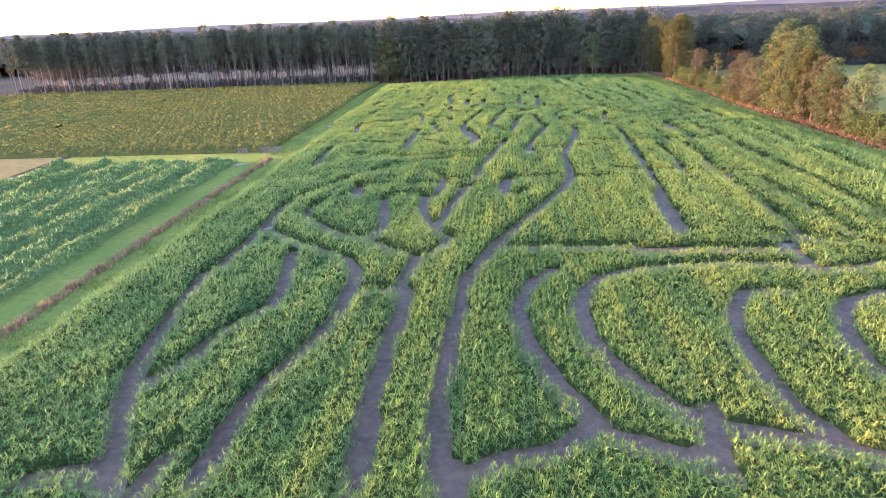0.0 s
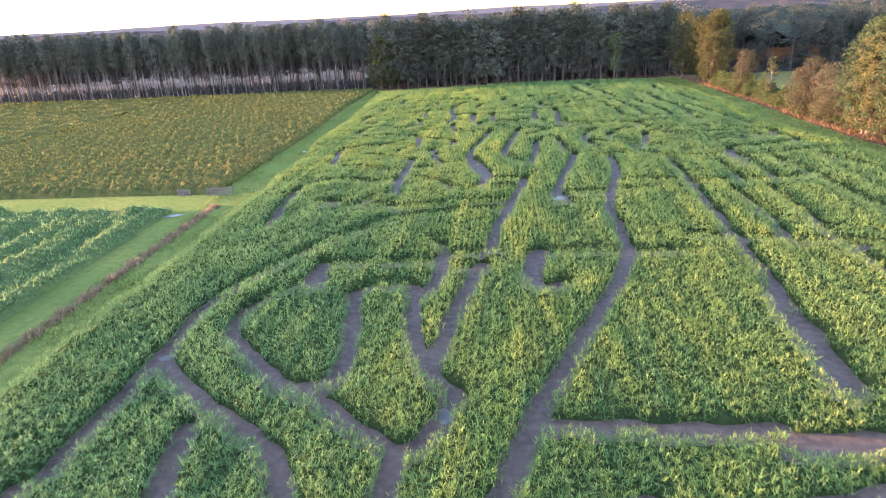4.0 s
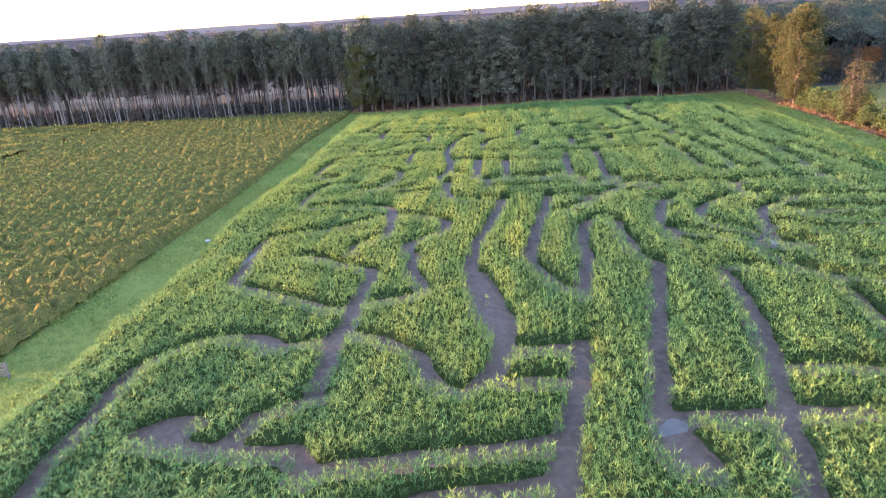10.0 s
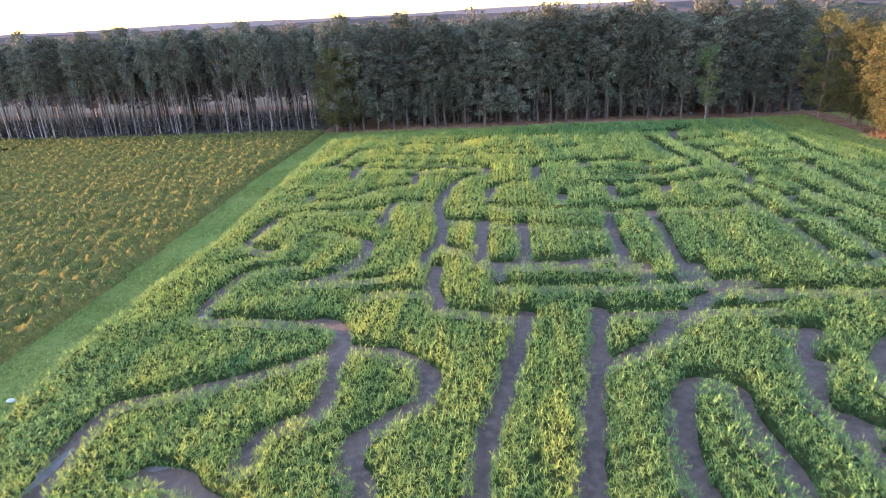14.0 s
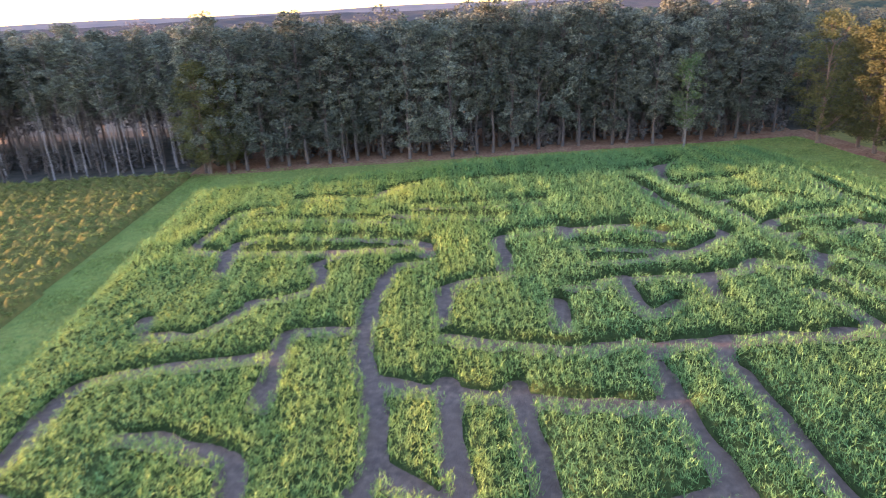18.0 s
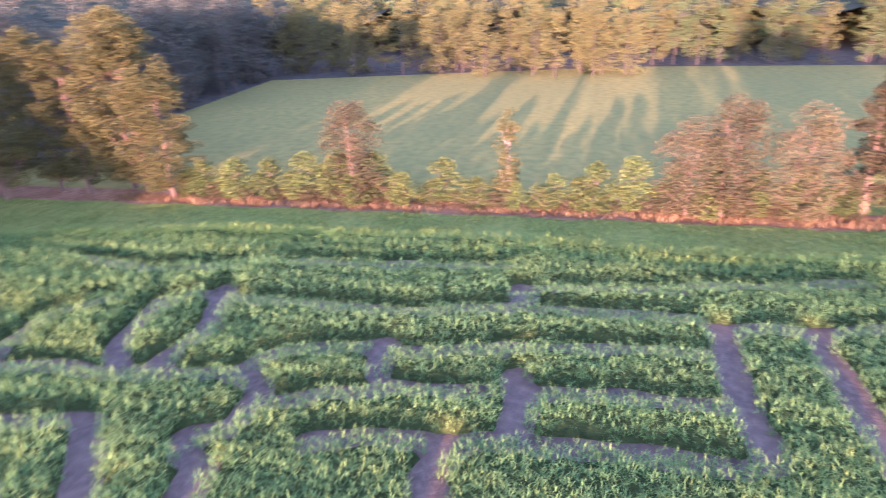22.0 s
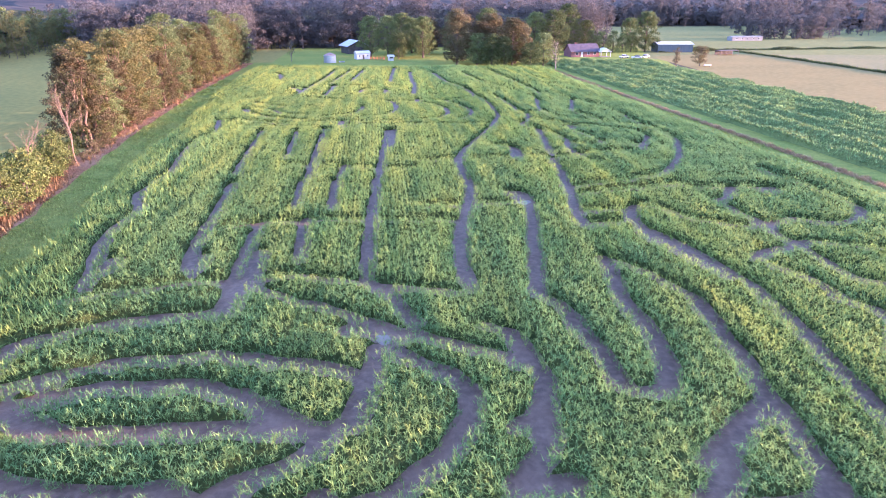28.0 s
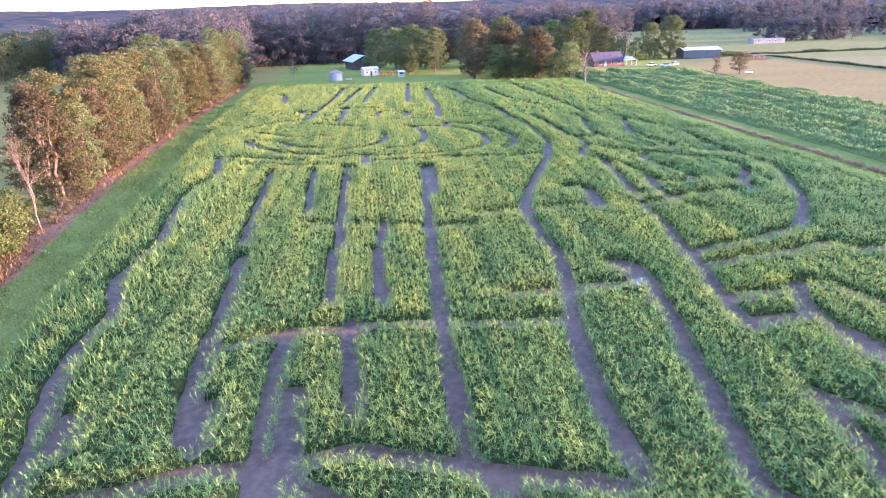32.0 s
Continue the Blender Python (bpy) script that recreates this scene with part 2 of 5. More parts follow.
def wave(x, y, seed, scale):
    """Smooth noise of about -1 to 1 on arrays."""
    r = np.random.default_rng(seed)
    total = 0
    for k in range(7):
        a = r.uniform(0, 2 * math.pi)
        f = scale * r.uniform(0.6, 1.8)
        total = total + np.sin(f * (x * math.cos(a) + y * math.sin(a)) + r.uniform(0, 6.3))
    return total / 3.2


def blades(root, length, width, heading, lift):
    """Slim pointed leaf blades, one triangle each, from arrays: heading round the stalk, lift above the level."""
    n = len(root)
    out = np.c_[np.cos(heading) * np.cos(lift), np.sin(heading) * np.cos(lift), np.sin(lift)]
    side = np.c_[-np.sin(heading), np.cos(heading), np.zeros(n)] * (width / 2)[:, None]
    tip = root + out * length[:, None]
    v = np.stack([root - side, root + side, tip], axis=1).reshape(-1, 3)
    return v, np.arange(n * 3).reshape(-1, 3)


def arched_blades(root, length, width, heading, lift):
    """Leaf blades that rise and then droop: a tapering lower half and a pointed, hanging tip."""
    n = len(root)
    level = np.c_[np.cos(heading), np.sin(heading), np.zeros(n)]
    side = np.c_[-np.sin(heading), np.cos(heading), np.zeros(n)] * (width / 2)[:, None]
    knee = root + level * (0.5 * length * np.cos(lift))[:, None] + np.c_[np.zeros(n), np.zeros(n), 0.5 * length * np.sin(lift)]
    fall = lift - 1.35
    tip = knee + level * (0.5 * length * np.cos(fall))[:, None] + np.c_[np.zeros(n), np.zeros(n), 0.5 * length * np.sin(fall)]
    v = np.stack([root, knee - side, knee + side, tip], axis=1).reshape(-1, 3)
    k = 4 * np.arange(n)[:, None]
    return v, np.concatenate([k + np.array([0, 2, 1]), k + np.array([1, 2, 3])])


def sheet(name, corners, z, mat, label, cat="ground", cuts=0):
    """A level piece of ground between corners, kind structure."""
    bm = bmesh.new()
    bm.faces.new([bm.verts.new((x, y, z)) for x, y in corners])
    return tagged(part(name, bm, mat), label, cat, kind="structure")


# ---- ground ----
bm = bmesh.new()
bmesh.ops.create_circle(bm, cap_ends=True, segments=64, radius=4500)
tagged(part("ground", bm, GROUND), "dark woodland floor reaching to the horizon", "ground", kind="structure")


def tree_line(y):
    """x of the eastern row of trees."""
    return np.interp(y, [-77, 10, 67, 97, 130, 171, 217, 281], [78, 78, 75.5, 73, 69.5, 66.3, 65.8, 64.3])


def crop_west(y):
    return np.interp(y, [40, 130, 165, 265], [-40.5, -42, -44, -47.5])


def crop_east(y):
    return np.interp(y, [-22, 71, 123, 147, 175, 215, 241, 267, 280], [71.5, 67, 62.5, 60, 57, 57, 55.5, 51, 48])


def crop_north(x):
    return np.interp(x, [-48, -25, 5, 50], [268, 271.5, 276, 276.5])


def crop_south(x):
    return np.interp(x, [-40, 20, 73], [-44, -56, -66])


def strip_x(y):
    """Middle of the row of dry red grass beside the mown strip."""
    return np.interp(y, [-35, 30, 70, 125], [-42.6, -44.4, -45.8, -47.2])


sheet("lawn", [(-130, -170), (95, -170), (95, -30), (-92, -30)], 0.015, GRASS, "green mown lawn round the farm buildings")
sheet("mown_grass", [(-58, -82), (80, -82), (78, 40), (67, 286), (-56, 284), (-51.5, 140), (-96, 136), (-96, 121), (-58, 125)], 0.03, GRASS, "green mown grass strips round the maze field")
sheet("pasture_east", [(70, -215), (215, -215), (186, 120), (184, 192), (160, 287), (66, 287)], 0.02, PASTURE, "green grazed pasture behind the row of trees")
sheet("pasture_south", [(-420, -440), (-60, -440), (-60, -172), (-128, -168), (-110, -110), (-98, -80), (-420, -60)], 0.02, GREEN_PASTURE, "green pasture with fence lines")
sheet("hay_field", [(-163, 40), (-163.5, -66), (-163, -100), (-135, -107), (-105, -92), (-99.5, -40), (-93.5, 1), (-92, 41), (-98, 133), (-160, 140)], 0.04, HAY, "dry straw-coloured hay field")
sheet("pasture_west", [(-420, -59), (-163, -100), (-163.5, -66), (-163, 40), (-160, 140), (-420, 150)], 0.03, PALE_PASTURE, "pale grazed pasture beyond the hay field")
sheet("open_ground", [(-240, 338), (60, 338), (60, 418), (-240, 418)], 0.02, LIT_GROUND, "pale sunlit open ground behind the pines")
sheet("pine_straw", [(-54, 280.5), (64, 284), (68, 312), (-54, 312)], 0.045, LITTER, "rust-brown pine straw under the trees")
bm = bmesh.new()
ys = np.linspace(-80, 290, 70)
for y in ys:
    x = tree_line(y)
    bm.verts.new((x - 1.6 + 0.5 * math.sin(y * 0.7), y, 0.06))
    bm.verts.new((x + 3.5, y, 0.06))
bm.verts.ensure_lookup_table()
for i in range(len(ys) - 1):
    bm.faces.new([bm.verts[2 * i + k] for k in (0, 1, 3, 2)])
tagged(part("leaf_litter", bm, LITTER), "rust-brown leaf litter along the row of trees", "ground", kind="structure")

# ---- the maze ----
LANES = []


def lane(width, *xy):
    """A trodden way through the crop along the points; its corners are rounded off by cutting them once."""
    pts = np.array(xy).reshape(-1, 2)
    if len(pts) > 3:
        cut = np.stack([0.86 * pts[:-1] + 0.14 * pts[1:], 0.14 * pts[:-1] + 0.86 * pts[1:]], axis=1).reshape(-1, 2)
        pts = np.concatenate([pts[:1], cut, pts[-1:]])
    LANES.append((width, pts))


lane(1.4, -17.2, -40.8, -19.7, -5.6, -21.5, 20.9, -20.1, 32.9)
lane(1.4, 12.0, -35.5, 13.0, -7.4, 12.6, 4.3, 14.5, 25.1)
lane(1.4, 59.9, -35.2, 57.9, -28.3, 55.7, -13.6)
lane(1.4, 3.9, -32.1, 2.4, -5.5, -1.3, 10.4)
lane(1.4, -6.8, -27.9, -8.5, -1.3, -14.0, 15.5)
lane(1.4, 32.9, -6.3, 28.9, -44.6)
lane(1.4, 20.2, -5.0, 17.1, -51.2)
lane(1.4, 39.2, -3.3, 33.8, -42.7)
lane(1.66, 41.2, 3.3, 32.0, 2.7, 24.4, 5.7)
lane(1.4, 45.7, 16.4, 50.3, 4.7, 45.5, 7.2)
lane(1.4, 29.3, 20.0, 28.8, 10.7, 21.7, 12.0, 22.0, 21.2)
lane(1.4, 46.8, 20.1, 45.5, 9.6, 42.1, -13.8, 39.6, -44.9)
lane(1.4, 39.0, 24.4, 38.0, 12.2, 37.4, 1.2)
lane(1.52, 44.2, 26.5, 36.1, 31.8, 33.7, 32.9)
lane(1.5, 60.0, 28.3, 59.8, 27.8, 52.8, 21.1, 46.8, 19.2)
lane(1.45, -22.3, 29.4, -23.2, 31.4, -24.7, 34.1, -26.8, 38.5, -28.2, 41.3, -29.2, 46.4, -30.7, 54.1, -31.8, 63.6)
lane(1.45, -17.4, 29.8, -17.4, 36.4, -17.4, 40.3, -15.9, 45.3, -14.3, 51.7, -14.6, 56.9, -14.7, 61.9)
lane(1.45, -7.7, 30.1, -8.2, 35.2, -8.6, 41.1, -8.7, 48.9, -8.4, 54.5, -8.6, 57.8, -9.8, 60.4, -9.0, 64.0)
lane(1.45, -2.7, 30.4, -3.2, 34.4, -3.7, 40.6, -3.6, 47.1, -3.2, 54.5, -2.8, 61.0, -2.3, 63.5)
lane(1.55, -2.2, 30.9, -1.0, 31.9, 1.4, 33.6, 4.1, 34.3, 6.0, 35.8, 7.3, 37.4)
lane(1.74, -23.2, 31.1, -26.3, 31.0, -28.0, 30.4)
lane(1.4, 35.3, 32.6, 37.5, 29.6)
lane(1.4, -2.2, 32.8, -2.3, 27.1, -1.6, 12.6)
lane(1.52, 23.4, 34.5, 20.2, 35.7, 16.6, 36.7, 14.5, 37.5, 13.3, 38.3, 11.3, 40.7, 9.5, 44.1, 8.0, 48.9, 7.7, 54.0, 8.6, 58.1, 10.7, 61.4, 14.4, 63.5, 19.3, 64.8, 25.1, 65.3, 30.6, 65.0, 32.5, 63.0)
lane(1.56, 56.2, 34.7, 47.9, 42.3, 40.3, 42.5)
lane(1.45, 21.7, 35.4, 21.1, 37.4, 20.3, 40.5, 19.8, 45.3, 20.2, 50.2, 21.1, 53.5, 23.3, 58.0, 24.8, 58.2, 27.8, 58.2)
lane(1.62, 7.2, 36.5, 9.4, 35.4, 10.9, 34.6, 12.7, 34.0)
lane(1.45, 7.3, 37.2, 6.1, 39.6, 4.4, 43.4, 2.9, 48.0, 2.3, 53.5, 2.6, 56.9, 4.2, 61.2, 6.1, 63.7)
lane(1.45, 14.8, 39.0, 14.0, 35.4, 14.0, 32.6)
lane(1.45, -27.0, 39.5, -24.8, 44.8, -23.8, 50.3, -21.5, 54.1, -21.7, 57.5, -22.3, 62.0, -22.6, 63.6)
lane(1.46, 52.2, 45.2, 55.8, 44.3, 57.1, 44.7, 55.0, 50.4, 48.4, 58.1, 41.8, 61.3, 40.3, 61.7)
lane(1.45, 49.7, 47.4, 46.8, 53.1, 41.1, 55.4)
lane(1.45, 36.1, 57.9, 31.8, 55.8, 30.2, 53.5, 28.6, 49.2, 28.1, 45.8, 28.3, 43.5)
lane(1.72, -13.5, 58.2, -9.7, 58.4, -8.9, 57.7)
lane(1.58, 59.9, 59.5, 55.4, 59.9, 47.6, 64.4, 44.5, 66.0)
lane(1.45, -15.6, 63.9, -14.3, 61.2)
lane(1.45, -9.1, 64.1, -8.8, 67.4, -8.3, 68.1)
lane(1.45, -1.8, 64.5, -1.0, 67.7, -0.1, 71.4, 1.4, 74.7, 3.7, 80.4, 6.5, 87.1, 8.6, 91.9)
lane(1.45, -31.0, 64.5, -31.0, 65.1, -31.1, 70.0, -31.1, 76.0, -31.1, 79.3, -31.4, 84.6, -31.6, 87.2, -31.4, 91.5)
lane(1.42, 53.8, 67.1, 52.7, 67.5, 46.4, 68.6, 30.8, 74.0)
lane(1.76, 16.2, 68.5, 20.3, 68.9)
lane(1.8, 16.3, 69.4, 20.5, 69.7, 31.7, 69.1)
lane(1.45, -24.0, 69.8, -23.7, 68.1, -23.3, 65.7, -23.0, 64.1)
lane(1.79, 0.8, 70.5, 6.1, 70.6, 10.3, 70.1, 15.8, 70.5)
lane(1.46, 32.7, 71.2, 32.4, 67.1, 32.2, 63.7, 35.4, 63.4, 39.9, 65.1)
lane(1.45, 21.5, 74.2, 21.7, 77.9, 22.2, 86.8, 22.7, 91.8)
lane(1.45, -20.5, 76.2, -17.5, 74.2, -15.1, 72.7, -12.6, 70.4, -9.9, 68.4, -8.1, 67.4, -6.3, 70.5, -5.6, 73.0, -6.0, 74.7, -7.7, 76.7, -9.1, 79.5, -10.2, 84.9, -11.1, 92.0)
lane(1.45, -7.8, 78.4, -6.9, 84.6, -6.0, 91.9)
lane(1.49, -31.5, 79.9, -28.1, 75.9, -24.9, 73.0, -21.5, 70.9, -18.4, 68.5, -16.3, 66.0, -15.3, 64.0)
lane(1.45, -17.3, 91.9, -16.1, 86.4, -15.1, 80.2, -14.7, 75.7, -19.1, 74.4, -20.7, 76.8, -23.8, 79.9, -26.7, 82.9, -27.3, 85.4, -26.8, 88.4, -25.2, 91.6)
lane(1.45, -9.7, 92.0, -10.6, 90.1)
lane(1.45, -24.6, 92.0, -22.8, 94.7, -22.6, 97.1, -22.7, 100.1)
lane(1.45, 8.8, 92.1, 10.2, 96.2, 11.7, 101.4, 12.0, 106.6, 12.2, 113.0, 12.2, 114.5)
lane(1.61, -16.2, 92.3, -15.7, 93.1, -13.2, 93.6, -11.4, 93.3, -10.6, 92.2)
lane(1.45, -30.4, 92.3, -30.2, 93.8, -28.6, 97.4, -26.8, 101.5, -24.6, 106.0, -22.2, 109.2, -19.5, 112.7, -17.4, 114.9)
lane(2.1, -21.9, 93.2, -22.4, 96.5)
lane(1.78, -8.9, 98.1, -4.4, 97.7)
lane(1.2, 40.2, 98.6, 40.9, 73.5)
lane(1.82, -22.3, 99.3, -17.3, 99.4, -12.4, 99.6, -9.1, 99.6)
lane(1.45, -4.4, 99.4, -5.5, 93.5, -5.6, 92.5)
lane(1.45, -9.4, 100.3, -8.8, 97.7, -9.3, 93.1, -10.3, 92.1)
lane(1.74, -9.3, 101.6, -2.9, 102.6)
lane(1.81, 1.2, 101.8, 6.7, 102.0, 11.2, 102.2, 18.2, 102.0, 18.7, 102.0)
lane(1.46, 39.7, 102.7, 31.0, 105.0, 21.3, 106.9, 19.3, 107.1)
lane(2.1, 2.0, 102.9, 1.0, 98.6, 0.8, 94.3, 2.3, 92.1, 3.8, 93.6)
lane(1.45, -3.9, 104.0, -2.9, 112.1, -2.5, 114.6)
lane(1.45, -11.2, 106.6, -9.6, 105.3, -9.3, 103.8)
lane(1.2, 46.6, 108.8, 47.3, 96.0, 48.1, 72.2)
lane(1.2, 57.8, 110.0, 56.6, 105.1, 58.1, 96.9, 59.2, 84.7, 56.8, 75.1, 59.5, 60.0)
lane(1.2, 30.7, 111.5, 30.4, 103.0)
lane(1.2, 35.5, 111.7, 35.6, 95.0, 35.5, 72.3)
lane(1.2, 25.1, 111.8, 22.7, 74.8)
lane(1.45, -34.5, 113.1, -34.6, 114.6)
lane(1.45, -2.1, 115.2, -1.9, 117.2, -0.8, 124.2, 0.6, 130.8, 1.5, 136.6)
lane(1.67, -16.2, 115.2, -12.6, 117.0, -8.4, 118.4, -2.6, 119.5)
lane(1.45, -34.6, 115.3, -35.0, 119.5, -35.5, 125.1, -36.2, 132.3, -34.7, 134.7, -32.9, 136.6, -32.5, 136.9)
lane(1.45, 12.1, 115.4, 12.1, 118.7, 13.2, 125.0, 14.9, 131.7, 16.2, 136.8)
lane(1.7, -17.8, 119.8, -13.3, 121.3, -8.7, 122.1, -4.0, 122.9, -1.6, 123.7)
lane(1.75, -30.2, 122.9, -26.6, 122.5, -22.4, 122.2, -19.0, 122.3, -18.2, 121.4)
lane(1.49, -23.7, 123.6, -22.6, 126.2, -18.9, 128.4)
lane(2.9, 6.2, 123.7, 6.6, 121.4)
lane(2.53, -30.1, 123.9, -27.7, 125.3)
lane(1.2, 36.0, 126.1, 36.0, 112.2)
lane(1.82, 6.1, 126.3, 13.1, 126.5)
lane(1.2, 31.1, 126.5, 31.3, 112.4)
lane(1.45, 5.5, 126.7, 5.3, 122.7)
lane(1.82, 14.6, 127.0, 18.7, 126.9)
lane(1.45, 5.7, 127.3, 7.3, 136.0, 7.5, 137.0)
lane(1.45, -19.5, 130.3, -19.9, 136.9)
lane(1.81, -5.5, 130.4, -0.2, 130.7)
lane(1.5, 44.6, 133.3, 40.0, 130.9, 30.1, 130.9, 20.0, 132.4, 15.4, 132.5)
lane(1.83, -4.5, 135.4, 1.2, 135.5)
lane(1.45, -5.2, 136.8, -5.5, 132.7, -7.6, 128.7, -9.9, 130.0, -11.5, 132.2, -12.1, 134.6, -14.7, 136.5, -15.7, 136.9)
lane(1.65, -27.4, 136.9, -25.1, 135.9, -22.2, 136.9)
lane(1.66, -32.4, 137.0, -30.4, 137.8, -27.9, 138.1, -25.9, 137.1)
lane(1.45, 16.1, 137.3, 16.8, 143.3, 17.0, 145.9)
lane(1.45, -21.1, 137.3, -20.0, 138.8, -19.4, 141.2)
lane(1.61, -18.7, 138.5, -15.7, 137.1)
lane(1.45, -20.0, 143.1, -19.7, 145.7, -19.8, 150.0, -20.1, 153.4, -23.1, 154.5, -28.6, 157.8)
lane(1.2, 33.5, 143.6, 33.9, 133.5, 34.0, 129.5)
lane(1.2, 44.4, 144.0, 45.3, 136.2, 45.5, 124.0, 46.1, 112.1)
lane(1.45, -18.9, 144.8, -15.6, 145.5, -13.2, 147.3, -14.2, 150.0, -15.2, 151.7, -15.9, 154.3, -15.5, 157.0, -16.0, 158.0)
lane(1.45, 51.6, 144.8, 52.5, 140.3)
lane(1.45, 43.4, 144.9, 43.4, 140.3)
lane(1.45, 2.5, 146.4, 3.9, 155.1, 4.2, 157.7)
lane(1.43, 38.2, 147.6, 33.0, 147.0, 26.6, 149.5, 21.4, 151.2, 17.9, 152.2)
lane(1.2, 26.6, 147.7, 26.4, 136.1, 25.2, 112.3)
lane(1.2, 52.5, 147.7, 54.0, 141.5, 55.8, 135.2, 55.9, 129.0, 55.3, 124.1, 58.1, 116.5, 57.7, 112.3)
lane(1.29, 38.1, 148.3, 34.1, 151.4, 28.9, 154.9, 24.7, 157.9)
lane(1.2, 26.6, 148.5, 24.1, 152.9, 22.8, 157.0)
lane(1.52, -34.8, 149.6, -30.9, 147.8, -26.3, 145.6, -22.0, 143.4, -20.0, 143.2, -19.7, 141.2, -19.8, 139.1, -19.8, 137.1)
lane(1.47, 53.7, 150.1, 47.1, 148.5, 43.3, 147.6, 39.8, 147.4)
lane(2.1, -8.0, 151.6, -6.3, 145.3, -4.9, 139.5, -5.3, 138.2)
lane(1.2, 17.1, 151.9, 17.0, 145.3, 15.3, 133.5, 15.0, 132.5)
lane(1.2, 38.8, 152.5, 39.2, 148.5, 39.2, 143.1, 39.4, 135.0, 38.9, 130.4)
lane(1.45, 39.2, 153.7, 38.1, 153.0, 37.5, 146.1, 37.9, 140.0)
lane(2.15, -29.5, 157.6, -27.2, 157.1)
lane(1.45, -8.8, 157.7, -9.0, 155.5, -8.5, 147.4, -7.1, 141.8, -5.7, 137.4)
lane(1.45, -2.2, 157.7, -2.4, 154.4, -0.1, 149.1, 2.3, 145.3)
lane(1.45, -35.9, 157.8, -35.2, 150.3)
lane(1.43, 53.8, 157.8, 51.0, 156.2, 47.3, 154.6, 43.1, 153.9, 38.4, 154.3)
lane(1.45, 9.3, 157.9, 9.9, 155.2, 11.3, 153.4, 9.5, 145.4, 7.7, 137.6, 7.6, 137.1)
lane(1.62, 28.4, 158.0, 23.6, 159.5)
lane(1.45, -16.1, 158.2, -16.9, 159.0, -17.2, 161.8, -15.5, 163.3, -13.1, 166.1, -13.0, 169.9, -14.8, 171.8, -17.2, 173.1, -20.7, 173.7)
lane(1.45, 3.8, 158.2, 3.8, 158.7, 4.3, 164.5, 5.8, 168.8, 8.4, 169.0, 9.0, 168.0, 8.8, 163.3, 9.5, 158.1)
lane(1.45, -23.9, 158.3, -24.0, 160.9, -23.0, 162.5, -20.4, 164.4, -20.9, 169.3, -21.6, 175.8)
lane(1.49, -36.2, 158.4, -36.5, 160.6, -36.2, 164.7, -34.8, 165.3, -30.4, 167.4, -24.9, 170.3, -21.7, 173.0)
lane(1.5, 23.6, 158.9, 18.9, 161.5, 15.5, 163.9, 15.0, 164.9)
lane(1.6, 36.6, 161.3, 29.8, 163.3, 26.8, 164.9)
lane(1.71, 51.8, 164.0, 45.3, 161.3, 37.5, 160.8)
lane(1.67, 51.5, 165.3, 46.8, 168.8, 43.1, 169.5, 37.0, 169.7)
lane(1.54, 36.5, 165.7, 36.0, 165.9, 33.4, 167.5)
lane(1.47, 35.1, 166.0, 33.2, 168.1, 30.6, 169.8)
lane(1.72, 50.1, 166.1, 45.3, 164.4, 38.7, 164.7, 37.3, 165.2)
lane(1.72, 36.9, 170.1, 34.7, 169.9, 30.4, 170.5, 27.2, 170.3)
lane(1.67, 53.3, 170.1, 49.0, 172.4, 44.3, 174.4, 39.3, 175.0, 37.2, 174.8)
lane(1.65, 15.2, 170.8, 16.7, 171.4)
lane(1.45, 52.5, 170.9, 52.5, 167.5, 53.5, 162.8, 53.5, 158.8, 48.9, 155.6, 39.0, 154.1, 37.0, 147.4)
lane(1.53, 0.7, 171.1, 4.5, 174.1, 6.7, 175.7)
lane(1.45, 15.8, 172.2, 14.0, 167.2, 14.4, 163.5, 15.2, 159.6, 16.6, 158.5)
lane(1.4, 15.1, 172.3, 16.0, 174.2, 17.9, 176.0)
lane(1.47, 36.5, 175.5, 35.0, 176.5, 28.7, 177.5, 25.3, 176.8, 21.9, 173.7, 19.7, 170.0, 19.5, 166.8, 21.2, 164.6, 24.9, 161.3)
lane(1.45, 0.5, 175.8, -0.3, 170.6, -1.8, 161.8, -2.2, 158.1)
lane(1.45, -5.9, 175.9, -6.8, 170.5, -7.9, 164.2, -8.8, 159.1, -8.8, 158.5)
lane(1.45, 0.5, 176.1, 1.2, 180.8)
lane(1.5, 5.7, 176.3, 9.6, 179.8)
lane(1.4, 35.0, 176.4, 34.4, 175.2, 30.5, 173.2, 27.3, 169.5, 26.3, 165.3, 25.7, 161.0)
lane(1.7, 17.9, 176.8, 15.2, 176.5)
lane(1.71, -36.1, 178.3, -31.6, 178.4, -26.4, 177.9, -23.6, 178.3, -21.7, 176.2)
lane(1.45, -36.6, 178.8, -37.0, 184.0, -36.1, 190.0, -35.0, 190.4, -31.8, 191.8)
lane(1.78, 1.1, 179.2, 6.4, 179.9, 10.9, 180.2, 16.7, 180.7)
lane(1.45, -5.5, 180.1, -6.1, 176.2)
lane(1.68, -13.7, 180.8, -9.7, 179.8, -5.5, 178.6)
lane(1.45, -13.9, 182.5, -15.1, 186.1, -14.9, 191.0, -14.8, 191.5)
lane(1.45, 28.4, 183.9, 28.4, 180.7, 28.5, 178.5)
lane(1.77, -21.4, 183.9, -20.5, 184.5, -17.8, 184.5, -14.9, 184.5)
lane(1.4, 28.0, 184.3, 28.2, 180.5, 28.9, 176.2)
lane(1.45, 42.6, 184.4, 43.8, 179.4, 43.6, 178.4)
lane(1.68, 19.6, 184.7, 17.3, 184.8, 14.1, 184.6, 11.2, 183.3, 10.1, 182.2)
